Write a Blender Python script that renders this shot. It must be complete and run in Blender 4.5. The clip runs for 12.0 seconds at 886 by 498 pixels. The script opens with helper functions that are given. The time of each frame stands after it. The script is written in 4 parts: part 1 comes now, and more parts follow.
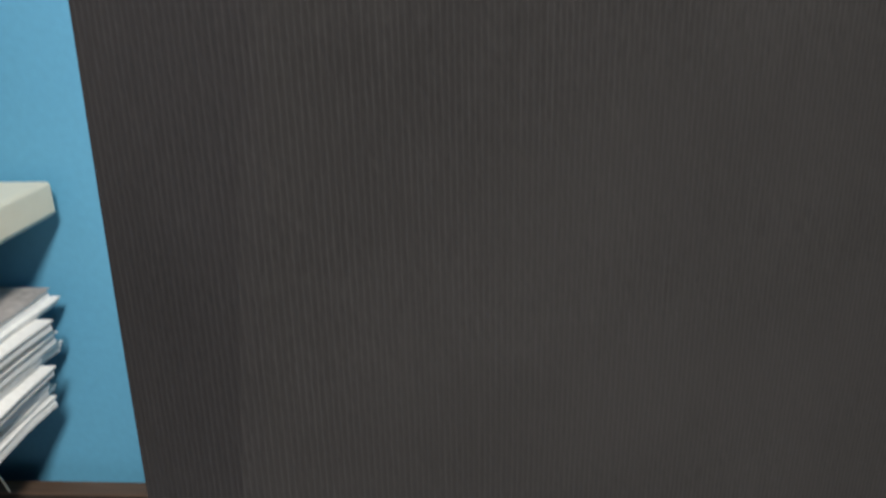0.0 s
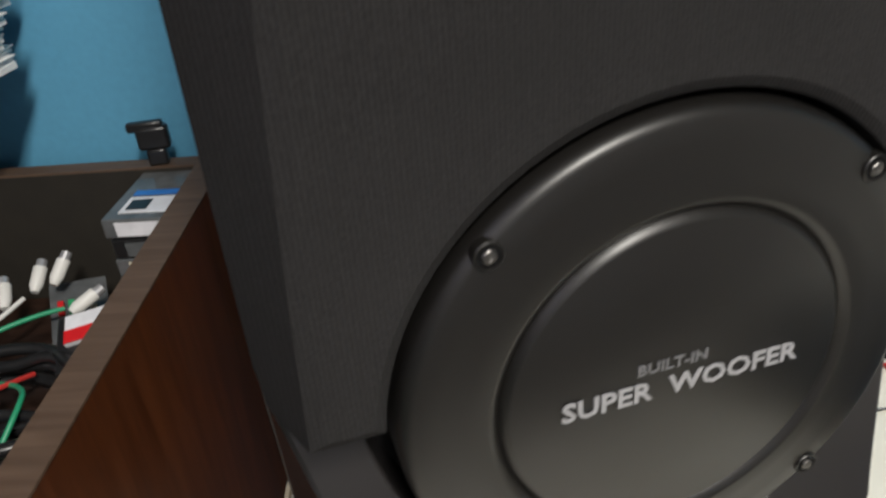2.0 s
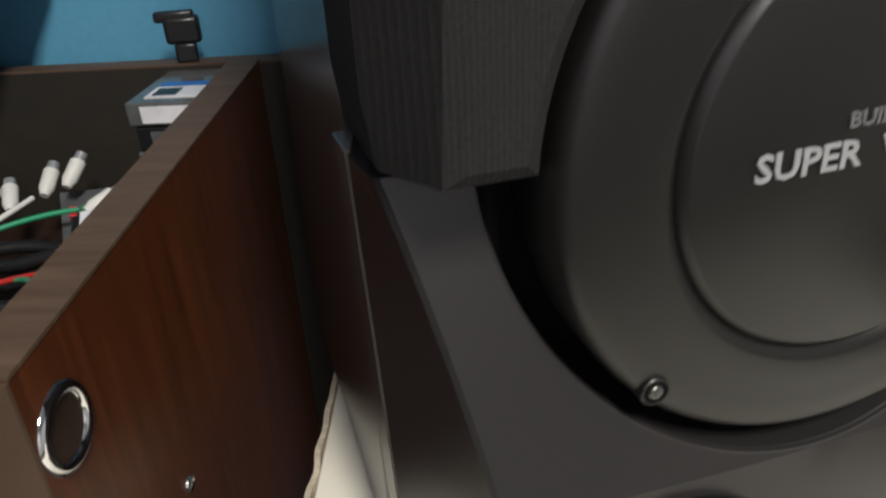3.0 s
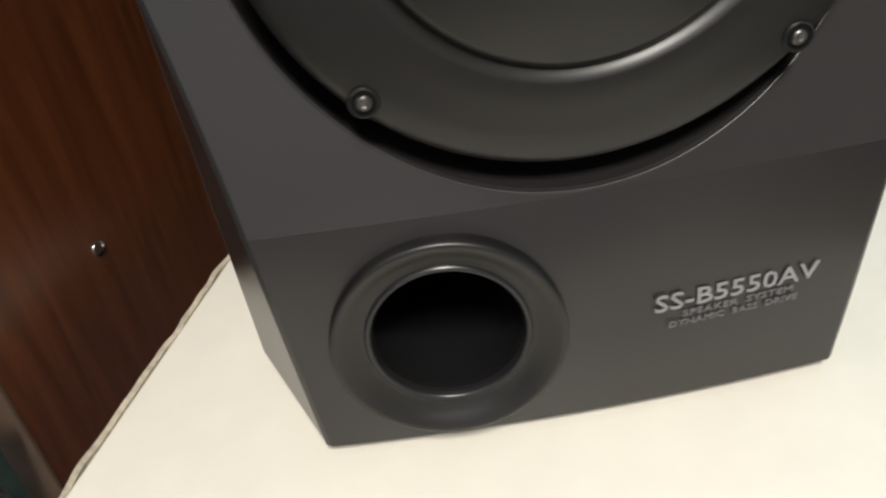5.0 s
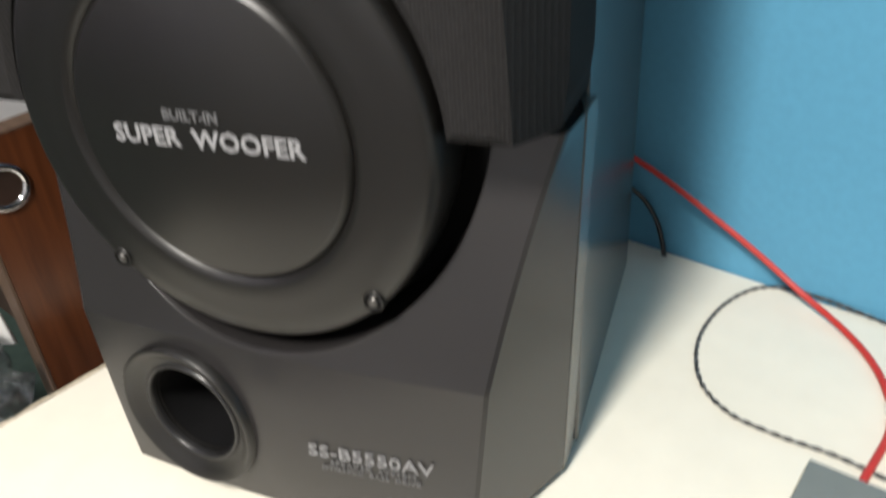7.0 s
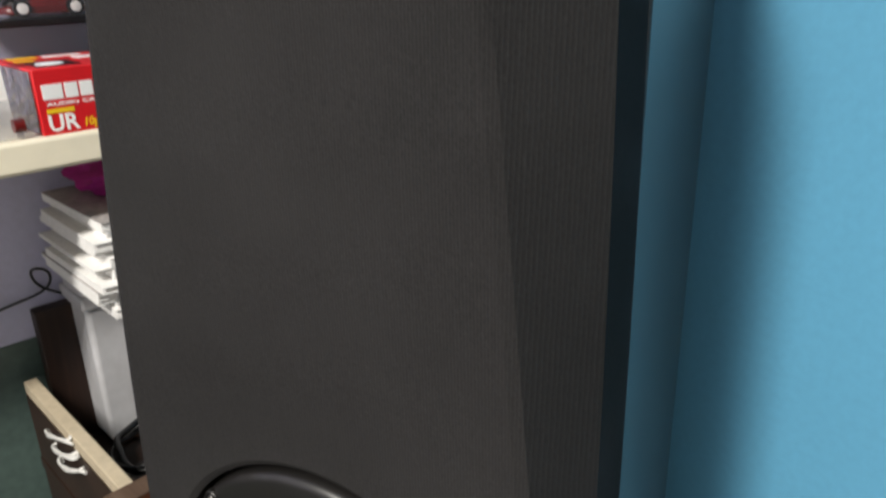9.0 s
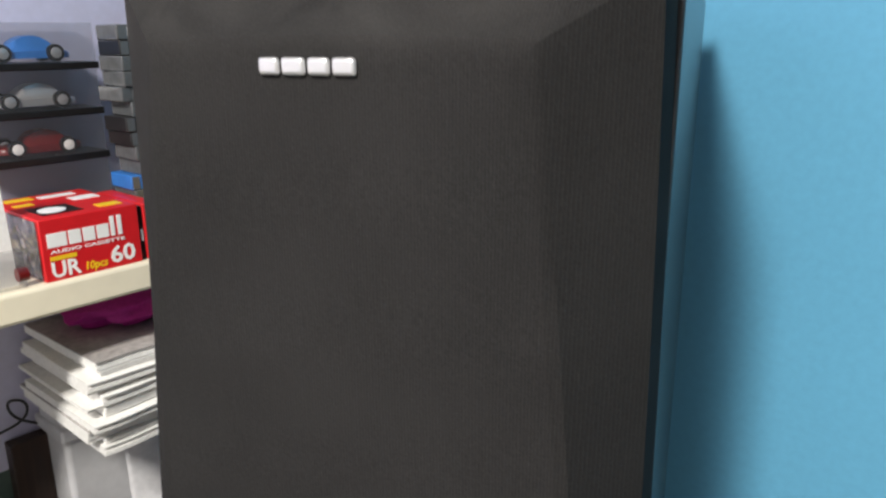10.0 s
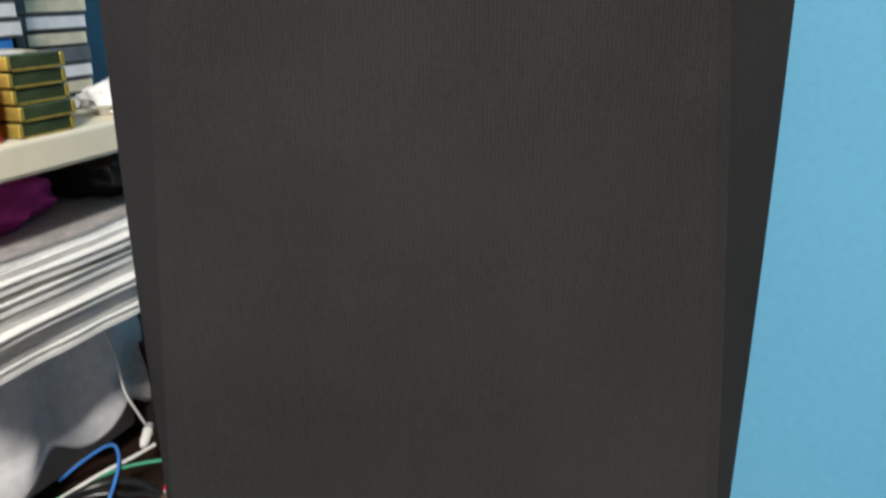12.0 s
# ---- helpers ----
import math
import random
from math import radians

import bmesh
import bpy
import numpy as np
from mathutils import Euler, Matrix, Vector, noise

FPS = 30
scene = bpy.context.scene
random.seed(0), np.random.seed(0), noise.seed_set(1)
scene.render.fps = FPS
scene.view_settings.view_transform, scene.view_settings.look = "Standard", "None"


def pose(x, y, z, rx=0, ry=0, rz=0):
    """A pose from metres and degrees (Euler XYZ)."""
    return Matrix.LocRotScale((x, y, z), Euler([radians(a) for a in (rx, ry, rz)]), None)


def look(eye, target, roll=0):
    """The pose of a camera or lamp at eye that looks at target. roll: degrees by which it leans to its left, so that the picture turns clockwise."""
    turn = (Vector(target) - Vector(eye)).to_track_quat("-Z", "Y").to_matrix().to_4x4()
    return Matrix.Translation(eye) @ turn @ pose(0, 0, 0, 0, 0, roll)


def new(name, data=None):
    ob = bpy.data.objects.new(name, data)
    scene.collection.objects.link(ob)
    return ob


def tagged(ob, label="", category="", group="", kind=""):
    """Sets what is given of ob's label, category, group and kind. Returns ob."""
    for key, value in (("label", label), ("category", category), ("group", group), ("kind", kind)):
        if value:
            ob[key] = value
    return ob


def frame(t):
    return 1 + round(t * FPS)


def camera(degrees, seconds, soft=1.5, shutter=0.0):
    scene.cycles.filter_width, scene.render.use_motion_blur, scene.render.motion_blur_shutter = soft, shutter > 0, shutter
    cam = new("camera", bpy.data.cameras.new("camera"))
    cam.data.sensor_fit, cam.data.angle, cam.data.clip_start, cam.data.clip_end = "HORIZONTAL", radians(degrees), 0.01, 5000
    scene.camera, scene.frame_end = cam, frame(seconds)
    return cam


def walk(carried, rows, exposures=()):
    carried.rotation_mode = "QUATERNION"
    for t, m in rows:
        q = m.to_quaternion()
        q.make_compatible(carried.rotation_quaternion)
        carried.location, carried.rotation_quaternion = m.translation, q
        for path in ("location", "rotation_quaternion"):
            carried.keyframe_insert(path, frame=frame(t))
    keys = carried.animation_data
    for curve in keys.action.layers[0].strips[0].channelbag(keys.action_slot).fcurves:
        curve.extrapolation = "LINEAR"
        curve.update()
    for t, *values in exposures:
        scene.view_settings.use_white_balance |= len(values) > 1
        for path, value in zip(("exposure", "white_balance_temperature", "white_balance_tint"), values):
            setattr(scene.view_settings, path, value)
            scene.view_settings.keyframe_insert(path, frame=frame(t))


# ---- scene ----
cam = camera(60.9, 12.0, soft=2.3, shutter=0.4)
PATH = [
    (0, (-0.0442, -0.2162, 0.6238), (-0.1591, 1.6609, -0.0568), -1.28),
    (0.5, (-0.0379, -0.2283, 0.5339), (-0.1320, 1.6394, -0.1752), -2.68),
    (1, (-0.0383, -0.2420, 0.5125), (-0.0980, 1.5543, -0.3807), -2.65),
    (1.5, (-0.0437, -0.2363, 0.4660), (-0.1381, 1.5195, -0.4870), -3.14),
    (2, (-0.0671, -0.2378, 0.4282), (-0.1637, 1.4844, -0.5840), -4.90),
    (2.5, (-0.1018, -0.2322, 0.3653), (-0.1855, 1.5109, -0.6116), -3.19),
    (3, (-0.1225, -0.2320, 0.3193), (-0.1917, 1.5350, -0.6151), -3.36),
    (3.2, (-0.1299, -0.2307, 0.3043), (-0.1502, 1.5181, -0.6660), -3.35),
    (4.8, (-0.0335, -0.2673, 0.2469), (-0.2712, 1.4233, -0.7950), -5.40),
    (5, (0.0116, -0.2533, 0.2575), (-0.4018, 1.3424, -0.8752), -7.27),
    (5.5, (0.0886, -0.2500, 0.2624), (-0.5352, 1.2749, -0.8714), -8.47),
    (6, (0.1729, -0.2698, 0.2794), (-0.5638, 1.2396, -0.8064), -9.42),
    (6.5, (0.2591, -0.2609, 0.2767), (-0.7006, 1.2123, -0.6766), -6.21),
    (7, (0.2881, -0.1815, 0.3546), (-0.8587, 1.1012, -0.6650), -4.28),
    (7.5, (0.2990, -0.1660, 0.4291), (-0.9916, 1.0273, -0.5250), -5.32),
    (7.7, (0.2966, -0.1586, 0.4550), (-1.0186, 1.0156, -0.4892), -5.61),
    (9.3, (0.3060, -0.2060, 0.6200), (-1.0680, 1.1450, 0.0240), 0.30),
    (9.5, (0.3017, -0.2156, 0.6239), (-1.0651, 1.1531, 0.1155), -0.10),
    (10, (0.2754, -0.2431, 0.6822), (-0.9786, 1.2162, 0.1367), -0.44),
    (10.5, (0.2285, -0.2814, 0.6989), (-0.8615, 1.3099, 0.1702), 0.49),
    (11, (0.1653, -0.2841, 0.7005), (-0.7275, 1.4303, 0.1867), -0.93),
    (11.5, (0.1287, -0.2594, 0.6223), (-0.6718, 1.4970, 0.0985), -1.29),
    (12, (0.1141, -0.2950, 0.5850), (-0.5554, 1.4670, -0.0720), -0.32),
]
walk(cam, [(t, look(eye, target, roll)) for t, eye, target, roll in PATH],
     exposures=[(0.0, -0.05), (1.0, -0.25), (3.2, -0.4), (4.8, -0.38), (5.0, -0.3), (5.5, -0.08), (6.0, -0.02), (7.0, 0.02), (7.7, 0.08), (9.3, -0.1), (10.5, -0.02), (12.0, -0.05)])

# ---- light ----
world = bpy.data.worlds.new("world")
world.use_nodes = True
world.node_tree.nodes["Background"].inputs[0].default_value = (1.0, 0.95, 0.90, 1)
world.node_tree.nodes["Background"].inputs[1].default_value = 0.08
scene.world = world


def area_light(name, place, target, size_x, size_y, watts, color):
    data = bpy.data.lights.new(name, "AREA")
    data.shape, data.size, data.size_y, data.energy, data.color = "RECTANGLE", size_x, size_y, watts, color
    ob = new(name, data)
    ob.matrix_world = look(place, target)
    return ob


LAMP = (0.31, -1.15, 1.62)
area_light("ceiling_tube_light", LAMP, (LAMP[0], LAMP[1] + 0.001, 0), 0.20, 0.6, 72, (1.0, 0.955, 0.88))

# ---- materials ----


def mat(name, color, rough=0.5, metal=0.0, vary=0.12, scale=8.0, grain=60.0, bump=0.1, depth=0.0004, spec=0.5, coat=0.0):
    m = bpy.data.materials.new(name)
    m.use_nodes = True
    nt = m.node_tree
    b = nt.nodes["Principled BSDF"]
    tc = nt.nodes.new("ShaderNodeTexCoord")
    n1 = nt.nodes.new("ShaderNodeTexNoise")
    n1.inputs["Scale"].default_value, n1.inputs["Detail"].default_value = scale, 5
    n2 = nt.nodes.new("ShaderNodeTexNoise")
    n2.inputs["Scale"].default_value, n2.inputs["Detail"].default_value = grain, 4
    for n in (n1, n2):
        nt.links.new(tc.outputs["Object"], n.inputs["Vector"])
    add = nt.nodes.new("ShaderNodeMath")
    add.operation = "ADD"
    nt.links.new(n1.outputs["Fac"], add.inputs[0])
    nt.links.new(n2.outputs["Fac"], add.inputs[1])
    ramp = nt.nodes.new("ShaderNodeValToRGB")
    ramp.color_ramp.elements[0].position, ramp.color_ramp.elements[1].position = 0.35, 0.65
    ramp.color_ramp.elements[0].color = (*[c * (1 - vary) for c in color], 1)
    ramp.color_ramp.elements[1].color = (*[min(1, c * (1 + vary)) for c in color], 1)
    half = nt.nodes.new("ShaderNodeMath")
    half.operation = "MULTIPLY"
    half.inputs[1].default_value = 0.5
    nt.links.new(add.outputs[0], half.inputs[0])
    nt.links.new(half.outputs[0], ramp.inputs[0])
    nt.links.new(ramp.outputs[0], b.inputs["Base Color"])
    b.inputs["Roughness"].default_value, b.inputs["Metallic"].default_value = rough, metal
    b.inputs["Specular IOR Level"].default_value = spec
    b.inputs["Coat Weight"].default_value = coat
    if bump:
        bp = nt.nodes.new("ShaderNodeBump")
        bp.inputs["Strength"].default_value, bp.inputs["Distance"].default_value = bump, depth
        nt.links.new(n2.outputs["Fac"], bp.inputs["Height"])
        nt.links.new(bp.outputs[0], b.inputs["Normal"])
    return m


def ribbed_cloth(name, color):
    m = mat(name, color, rough=0.95, vary=0.30, scale=7, grain=900, bump=0.25, depth=0.0003, spec=0.06)
    nt = m.node_tree
    b = nt.nodes["Principled BSDF"]
    tc = nt.nodes["Texture Coordinate"]
    w = nt.nodes.new("ShaderNodeTexWave")
    w.wave_type, w.bands_direction = "BANDS", "X"
    w.inputs["Scale"].default_value, w.inputs["Distortion"].default_value = 185, 1.2
    w.inputs["Detail"].default_value, w.inputs["Detail Scale"].default_value = 2, 3
    nt.links.new(tc.outputs["Object"], w.inputs["Vector"])
    bp = nt.nodes.new("ShaderNodeBump")
    bp.inputs["Strength"].default_value, bp.inputs["Distance"].default_value = 0.18, 0.0004
    nt.links.new(w.outputs["Fac"], bp.inputs["Height"])
    old = b.inputs["Normal"].links[0].from_socket
    nt.links.new(old, bp.inputs["Normal"])
    nt.links.new(bp.outputs[0], b.inputs["Normal"])
    # loose dust in patches and specks
    dust = nt.nodes.new("ShaderNodeMix")
    dust.data_type = "RGBA"
    patch, speck = nt.nodes.new("ShaderNodeTexNoise"), nt.nodes.new("ShaderNodeTexNoise")
    patch.inputs["Scale"].default_value, patch.inputs["Detail"].default_value, patch.inputs["Distortion"].default_value = 13, 6, 1.2
    speck.inputs["Scale"].default_value, speck.inputs["Detail"].default_value = 420, 2
    pr, sr = nt.nodes.new("ShaderNodeMapRange"), nt.nodes.new("ShaderNodeMapRange")
    for node, lo, hi, top in ((pr, 0.36, 0.75, 0.30), (sr, 0.62, 0.80, 0.10)):
        node.inputs["From Min"].default_value, node.inputs["From Max"].default_value = lo, hi
        node.inputs["To Max"].default_value = top
    add = nt.nodes.new("ShaderNodeMath")
    add.operation = "ADD"
    for tex, node, k in ((patch, pr, 0), (speck, sr, 1)):
        nt.links.new(tc.outputs["Object"], tex.inputs["Vector"])
        nt.links.new(tex.outputs[0], node.inputs["Value"])
        nt.links.new(node.outputs[0], add.inputs[k])
    # patches lie on the sloping top edge only
    sep, up, mul = nt.nodes.new("ShaderNodeSeparateXYZ"), nt.nodes.new("ShaderNodeMapRange"), nt.nodes.new("ShaderNodeMath")
    up.inputs["From Min"].default_value, up.inputs["From Max"].default_value, up.inputs["To Min"].default_value = 0.668, 0.690, 0.03
    mul.operation = "MULTIPLY"
    nt.links.new(tc.outputs["Object"], sep.inputs[0])
    nt.links.new(sep.outputs["Z"], up.inputs["Value"])
    nt.links.new(pr.outputs[0], mul.inputs[0])
    nt.links.new(up.outputs[0], mul.inputs[1])
    nt.links.new(mul.outputs[0], add.inputs[0])
    nt.links.new(add.outputs[0], dust.inputs[0])
    nt.links.new(b.inputs["Base Color"].links[0].from_socket, dust.inputs[6])
    dust.inputs[7].default_value = (0.075, 0.072, 0.070, 1)
    # paler colour along the rib crests, broken up by the weave
    rib, fleck, worn = nt.nodes.new("ShaderNodeMapRange"), nt.nodes.new("ShaderNodeTexNoise"), nt.nodes.new("ShaderNodeMath")
    rib.inputs["From Min"].default_value, rib.inputs["To Max"].default_value = 0.62, 0.27
    stretch = nt.nodes.new("ShaderNodeMapping")
    stretch.inputs["Scale"].default_value = (1, 1, 0.12)
    fleck.inputs["Scale"].default_value, fleck.inputs["Detail"].default_value = 520, 2
    worn.operation = "MULTIPLY"
    pale = nt.nodes.new("ShaderNodeMix")
    pale.data_type = "RGBA"
    pale.inputs[7].default_value = (0.060, 0.059, 0.060, 1)
    nt.links.new(tc.outputs["Object"], stretch.inputs["Vector"])
    nt.links.new(stretch.outputs[0], fleck.inputs["Vector"])
    nt.links.new(w.outputs["Fac"], rib.inputs["Value"])
    nt.links.new(rib.outputs[0], worn.inputs[0])
    nt.links.new(fleck.outputs[0], worn.inputs[1])
    nt.links.new(worn.outputs[0], pale.inputs[0])
    nt.links.new(dust.outputs[2], pale.inputs[6])
    nt.links.new(pale.outputs[2], b.inputs["Base Color"])
    return m


def wood(name, dark, light, rough=0.35):
    m = mat(name, light, rough=rough, vary=0.1, scale=5, grain=150, bump=0.05)
    nt = m.node_tree
    tc = nt.nodes["Texture Coordinate"]
    mp = nt.nodes.new("ShaderNodeMapping")
    mp.inputs["Scale"].default_value = (1, 14, 1.2)
    nt.links.new(tc.outputs["Object"], mp.inputs["Vector"])
    n = nt.nodes.new("ShaderNodeTexNoise")
    n.inputs["Scale"].default_value, n.inputs["Detail"].default_value, n.inputs["Distortion"].default_value = 9, 6, 0.6
    nt.links.new(mp.outputs[0], n.inputs["Vector"])
    r = nt.nodes.new("ShaderNodeValToRGB")
    r.color_ramp.elements[0].position, r.color_ramp.elements[1].position = 0.35, 0.7
    r.color_ramp.elements[0].color, r.color_ramp.elements[1].color = (*dark, 1), (*light, 1)
    nt.links.new(n.outputs["Fac"], r.inputs[0])
    nt.links.new(r.outputs[0], nt.nodes["Principled BSDF"].inputs["Base Color"])
    return m


def clear(name, color, rough=0.1, alpha=0.25):
    m = mat(name, color, rough=rough, vary=0.05, bump=0.0)
    b = m.node_tree.nodes["Principled BSDF"]
    b.inputs["Alpha"].default_value = alpha
    return m


M_BLUE = mat("blue_wall_paint", (0.112, 0.350, 0.540), 0.6, vary=0.05, scale=3, grain=140, bump=0.25, depth=0.0006, spec=0.3)
M_LILAC = mat("lilac_wall_paint", (0.56, 0.55, 0.72), 0.7, vary=0.06, scale=4, grain=120, bump=0.2, depth=0.0006)
M_GREEN = mat("dark_green_dado_paint", (0.075, 0.112, 0.100), 0.45, vary=0.2, scale=6, grain=90, bump=0.1)
M_WHITE = mat("white_room_paint", (0.47, 0.46, 0.44), 0.8, vary=0.04, scale=2, grain=60, bump=0.1)
M_ROOM = mat("pale_wall_paint", (0.62, 0.61, 0.63), 0.8, vary=0.06, scale=2, grain=60, bump=0.1)
M_FLOOR = mat("floor_tile", (0.10, 0.09, 0.082), 0.5, vary=0.15, scale=4, grain=40)
M_TABLE = mat("cream_laminate", (0.80, 0.765, 0.665), 0.38, vary=0.035, scale=7, grain=35, bump=0.04, spec=0.4)
M_TEDGE = mat("worn_board_edge", (0.50, 0.44, 0.34), 0.8, vary=0.35, scale=40, grain=260, bump=0.5, depth=0.001)
M_CLOTH = ribbed_cloth("black_grille_cloth", (0.0202, 0.0196, 0.0197))
M_PLASTIC = mat("charcoal_moulded_plastic", (0.0195, 0.0180, 0.0182), 0.29, vary=0.07, scale=14, grain=1400, bump=0.22, depth=0.00025, spec=0.5)
M_RING = mat("satin_charcoal_plastic", (0.0070, 0.0064, 0.0058), 0.38, vary=0.12, scale=14, grain=1200, bump=0.12, depth=0.0002, spec=0.5)
M_VINYL = mat("dark_vinyl_veneer", (0.035, 0.036, 0.038), 0.22, vary=0.1, scale=10, grain=500, bump=0.06, spec=0.6)
# Lighter than the cabinet vinyl: the table's reflection is put into this grey.
M_STRIPV = mat("vinyl_with_table_reflection", (0.062, 0.060, 0.056), 0.25, vary=0.06, scale=12, grain=300, bump=0.03, spec=0.6)
M_DARK = mat("matt_black", (0.006, 0.006, 0.0065), 0.85, vary=0.1, spec=0.1)
M_PRINT = mat("silver_grey_print", (0.30, 0.30, 0.31), 0.4, vary=0.08, scale=60, grain=400)
M_THIN = mat("grey_print", (0.24, 0.24, 0.25), 0.45, vary=0.08, scale=60, grain=400)
M_FAINT = mat("faint_grey_print", (0.13, 0.13, 0.135), 0.5, vary=0.2, scale=90, grain=500)
M_BADGE = mat("polished_silver_badge", (0.66, 0.66, 0.67), 0.3, 0.6, vary=0.04)
M_STEEL = mat("dark_steel_screw", (0.13, 0.125, 0.12), 0.36, 0.9, vary=0.1)
M_CHROME = mat("chrome", (0.82, 0.82, 0.83), 0.07, 1.0, vary=0.03, bump=0.0)
M_BROWN = wood("brown_wood_veneer", (0.066, 0.019, 0.006), (0.112, 0.034, 0.011))
# Edges paler than the veneer: the lit look is painted into this brown.
M_BTOP = wood("lit_brown_edge", (0.070, 0.041, 0.026), (0.115, 0.072, 0.048), 0.6)
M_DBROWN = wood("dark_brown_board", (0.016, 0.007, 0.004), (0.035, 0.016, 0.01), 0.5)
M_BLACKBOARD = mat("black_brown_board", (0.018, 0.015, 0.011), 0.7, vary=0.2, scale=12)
M_SHELF = mat("cream_shelf_laminate", (0.86, 0.79, 0.62), 0.4, vary=0.04, scale=8, grain=50, bump=0.05)
M_RAIL = mat("raw_cream_wood", (0.50, 0.42, 0.30), 0.7, vary=0.12, scale=20, grain=120)
M_PAPER = mat("white_paper", (0.90, 0.89, 0.87), 0.7, vary=0.08, scale=25, grain=200)
M_PAPERD = mat("grey_paper_cover", (0.42, 0.39, 0.38), 0.6, vary=0.3, scale=18, grain=150)
M_RED = mat("red_card", (0.62, 0.015, 0.02), 0.35, vary=0.06, scale=15)
M_DRED = mat("dark_red", (0.13, 0.008, 0.008), 0.3, vary=0.1)
M_YELLOW = mat("yellow_print", (0.85, 0.55, 0.02), 0.4, vary=0.05)
M_INK = mat("white_print", (0.88, 0.87, 0.86), 0.45, vary=0.03)
M_BLACKP = mat("black_plastic", (0.012, 0.012, 0.013), 0.3, vary=0.1)
M_GREYP = mat("smoky_grey_case", (0.10, 0.105, 0.11), 0.15, vary=0.25, scale=30)
M_LABEL = mat("white_label", (0.70, 0.70, 0.74), 0.5, vary=0.1, scale=60)
M_BEIGE = mat("beige_label", (0.60, 0.55, 0.42), 0.5, vary=0.15, scale=60)
M_GREENL = mat("green_label", (0.03, 0.33, 0.13), 0.4, vary=0.1)
M_BLUEL = mat("blue_label", (0.03, 0.17, 0.52), 0.4, vary=0.15)
M_GOLD = mat("gold_foil", (0.62, 0.46, 0.10), 0.3, 0.5, vary=0.25, scale=60)
M_OLIVE = mat("dark_olive_wrap", (0.045, 0.065, 0.03), 0.2, vary=0.3, scale=40)
M_MAGENTA = mat("magenta_cloth", (0.38, 0.015, 0.22), 0.7, vary=0.2, scale=20, grain=200, bump=0.3, depth=0.001)
M_GREYBAG = mat("grey_plastic_sheet", (0.74, 0.735, 0.76), 0.4, vary=0.15, scale=18, grain=90, bump=0.3, depth=0.001)
M_BIN = mat("light_grey_bin", (0.60, 0.60, 0.62), 0.35, vary=0.08)
M_REDW = mat("red_cable", (0.52, 0.035, 0.03), 0.4, vary=0.08)
M_GREENW = mat("green_cable", (0.02, 0.28, 0.14), 0.4)
M_BLUEW = mat("blue_cable", (0.05, 0.20, 0.60), 0.4)
M_WHITEW = mat("white_cable", (0.74, 0.73, 0.70), 0.5)
M_GLASSY = mat("navy_black_glass", (0.012, 0.020, 0.032), 0.06, vary=0.05, bump=0.0, spec=0.6)
M_STRIP = mat("smoky_grey_glass", (0.17, 0.185, 0.175), 0.08, vary=0.05, bump=0.0, spec=0.6)
M_SILVER = mat("silver_paint", (0.55, 0.55, 0.57), 0.3, 0.6, vary=0.05)
M_CLEAR = clear("clear_acrylic", (0.13, 0.14, 0.16), 0.06, 0.20)
M_FILM = bpy.data.materials.new("clear_film")
M_FILM.use_nodes = True
fnt = M_FILM.node_tree
fmix, fsee, fgl, ffr = [fnt.nodes.new("ShaderNode" + k) for k in ("MixShader", "BsdfTransparent", "BsdfGlossy", "Fresnel")]
fsee.inputs["Color"].default_value = (0.95, 0.96, 0.97, 1)
fgl.inputs["Roughness"].default_value = 0.16
ffr.inputs["IOR"].default_value = 1.55
fno, fbp = fnt.nodes.new("ShaderNodeTexNoise"), fnt.nodes.new("ShaderNodeBump")
fno.inputs["Scale"].default_value, fno.inputs["Detail"].default_value, fno.inputs["Distortion"].default_value = 32, 4, 1.8
fbp.inputs["Strength"].default_value, fbp.inputs["Distance"].default_value = 0.9, 0.010
ftc = fnt.nodes.new("ShaderNodeTexCoord")
fnt.links.new(ftc.outputs["Object"], fno.inputs["Vector"])
fnt.links.new(fno.outputs[0], fbp.inputs["Height"])
fnt.links.new(fbp.outputs[0], fgl.inputs["Normal"])
fnt.links.new(fbp.outputs[0], ffr.inputs["Normal"])
fnt.links.new(ffr.outputs[0], fmix.inputs[0])
fnt.links.new(fsee.outputs[0], fmix.inputs[1])
fnt.links.new(fgl.outputs[0], fmix.inputs[2])
fnt.links.new(fmix.outputs[0], fnt.nodes["Material Output"].inputs["Surface"])
M_LAMP = bpy.data.materials.new("lamp_diffuser")
M_LAMP.use_nodes = True
M_LAMP.node_tree.nodes["Principled BSDF"].inputs["Emission Color"].default_value = (1, 0.97, 0.92, 1)
M_LAMP.node_tree.nodes["Principled BSDF"].inputs["Emission Strength"].default_value = 4.0

# ---- mesh helpers ----


def thing(name, label, category, m=None, group="", kind=""):
    ob = new(name)
    ob.empty_display_size = 0.02
    if m is not None:
        ob.matrix_world = m
    return tagged(ob, label, category, group, kind)


def part(name, bm, material, parent=None, label="", bevel=0.0, seg=2, smooth=False, m=None, angle=35):
    bmesh.ops.recalc_face_normals(bm, faces=bm.faces)
    me = bpy.data.meshes.new(name)
    bm.to_mesh(me)
    bm.free()
    me.materials.append(material)
    ob = new(name, me)
    if parent is not None:
        ob.parent = parent
    if m is not None:
        ob.matrix_local = m
    if label:
        ob["label"] = label
    if bevel:
        md = ob.modifiers.new("bevel", "BEVEL")
        md.width, md.segments, md.limit_method, md.angle_limit = bevel, seg, "ANGLE", radians(25)
        md.harden_normals = False
    if smooth or bevel:
        for p in me.polygons:
            p.use_smooth = True
        me.set_sharp_from_angle(angle=radians(angle))
    return ob


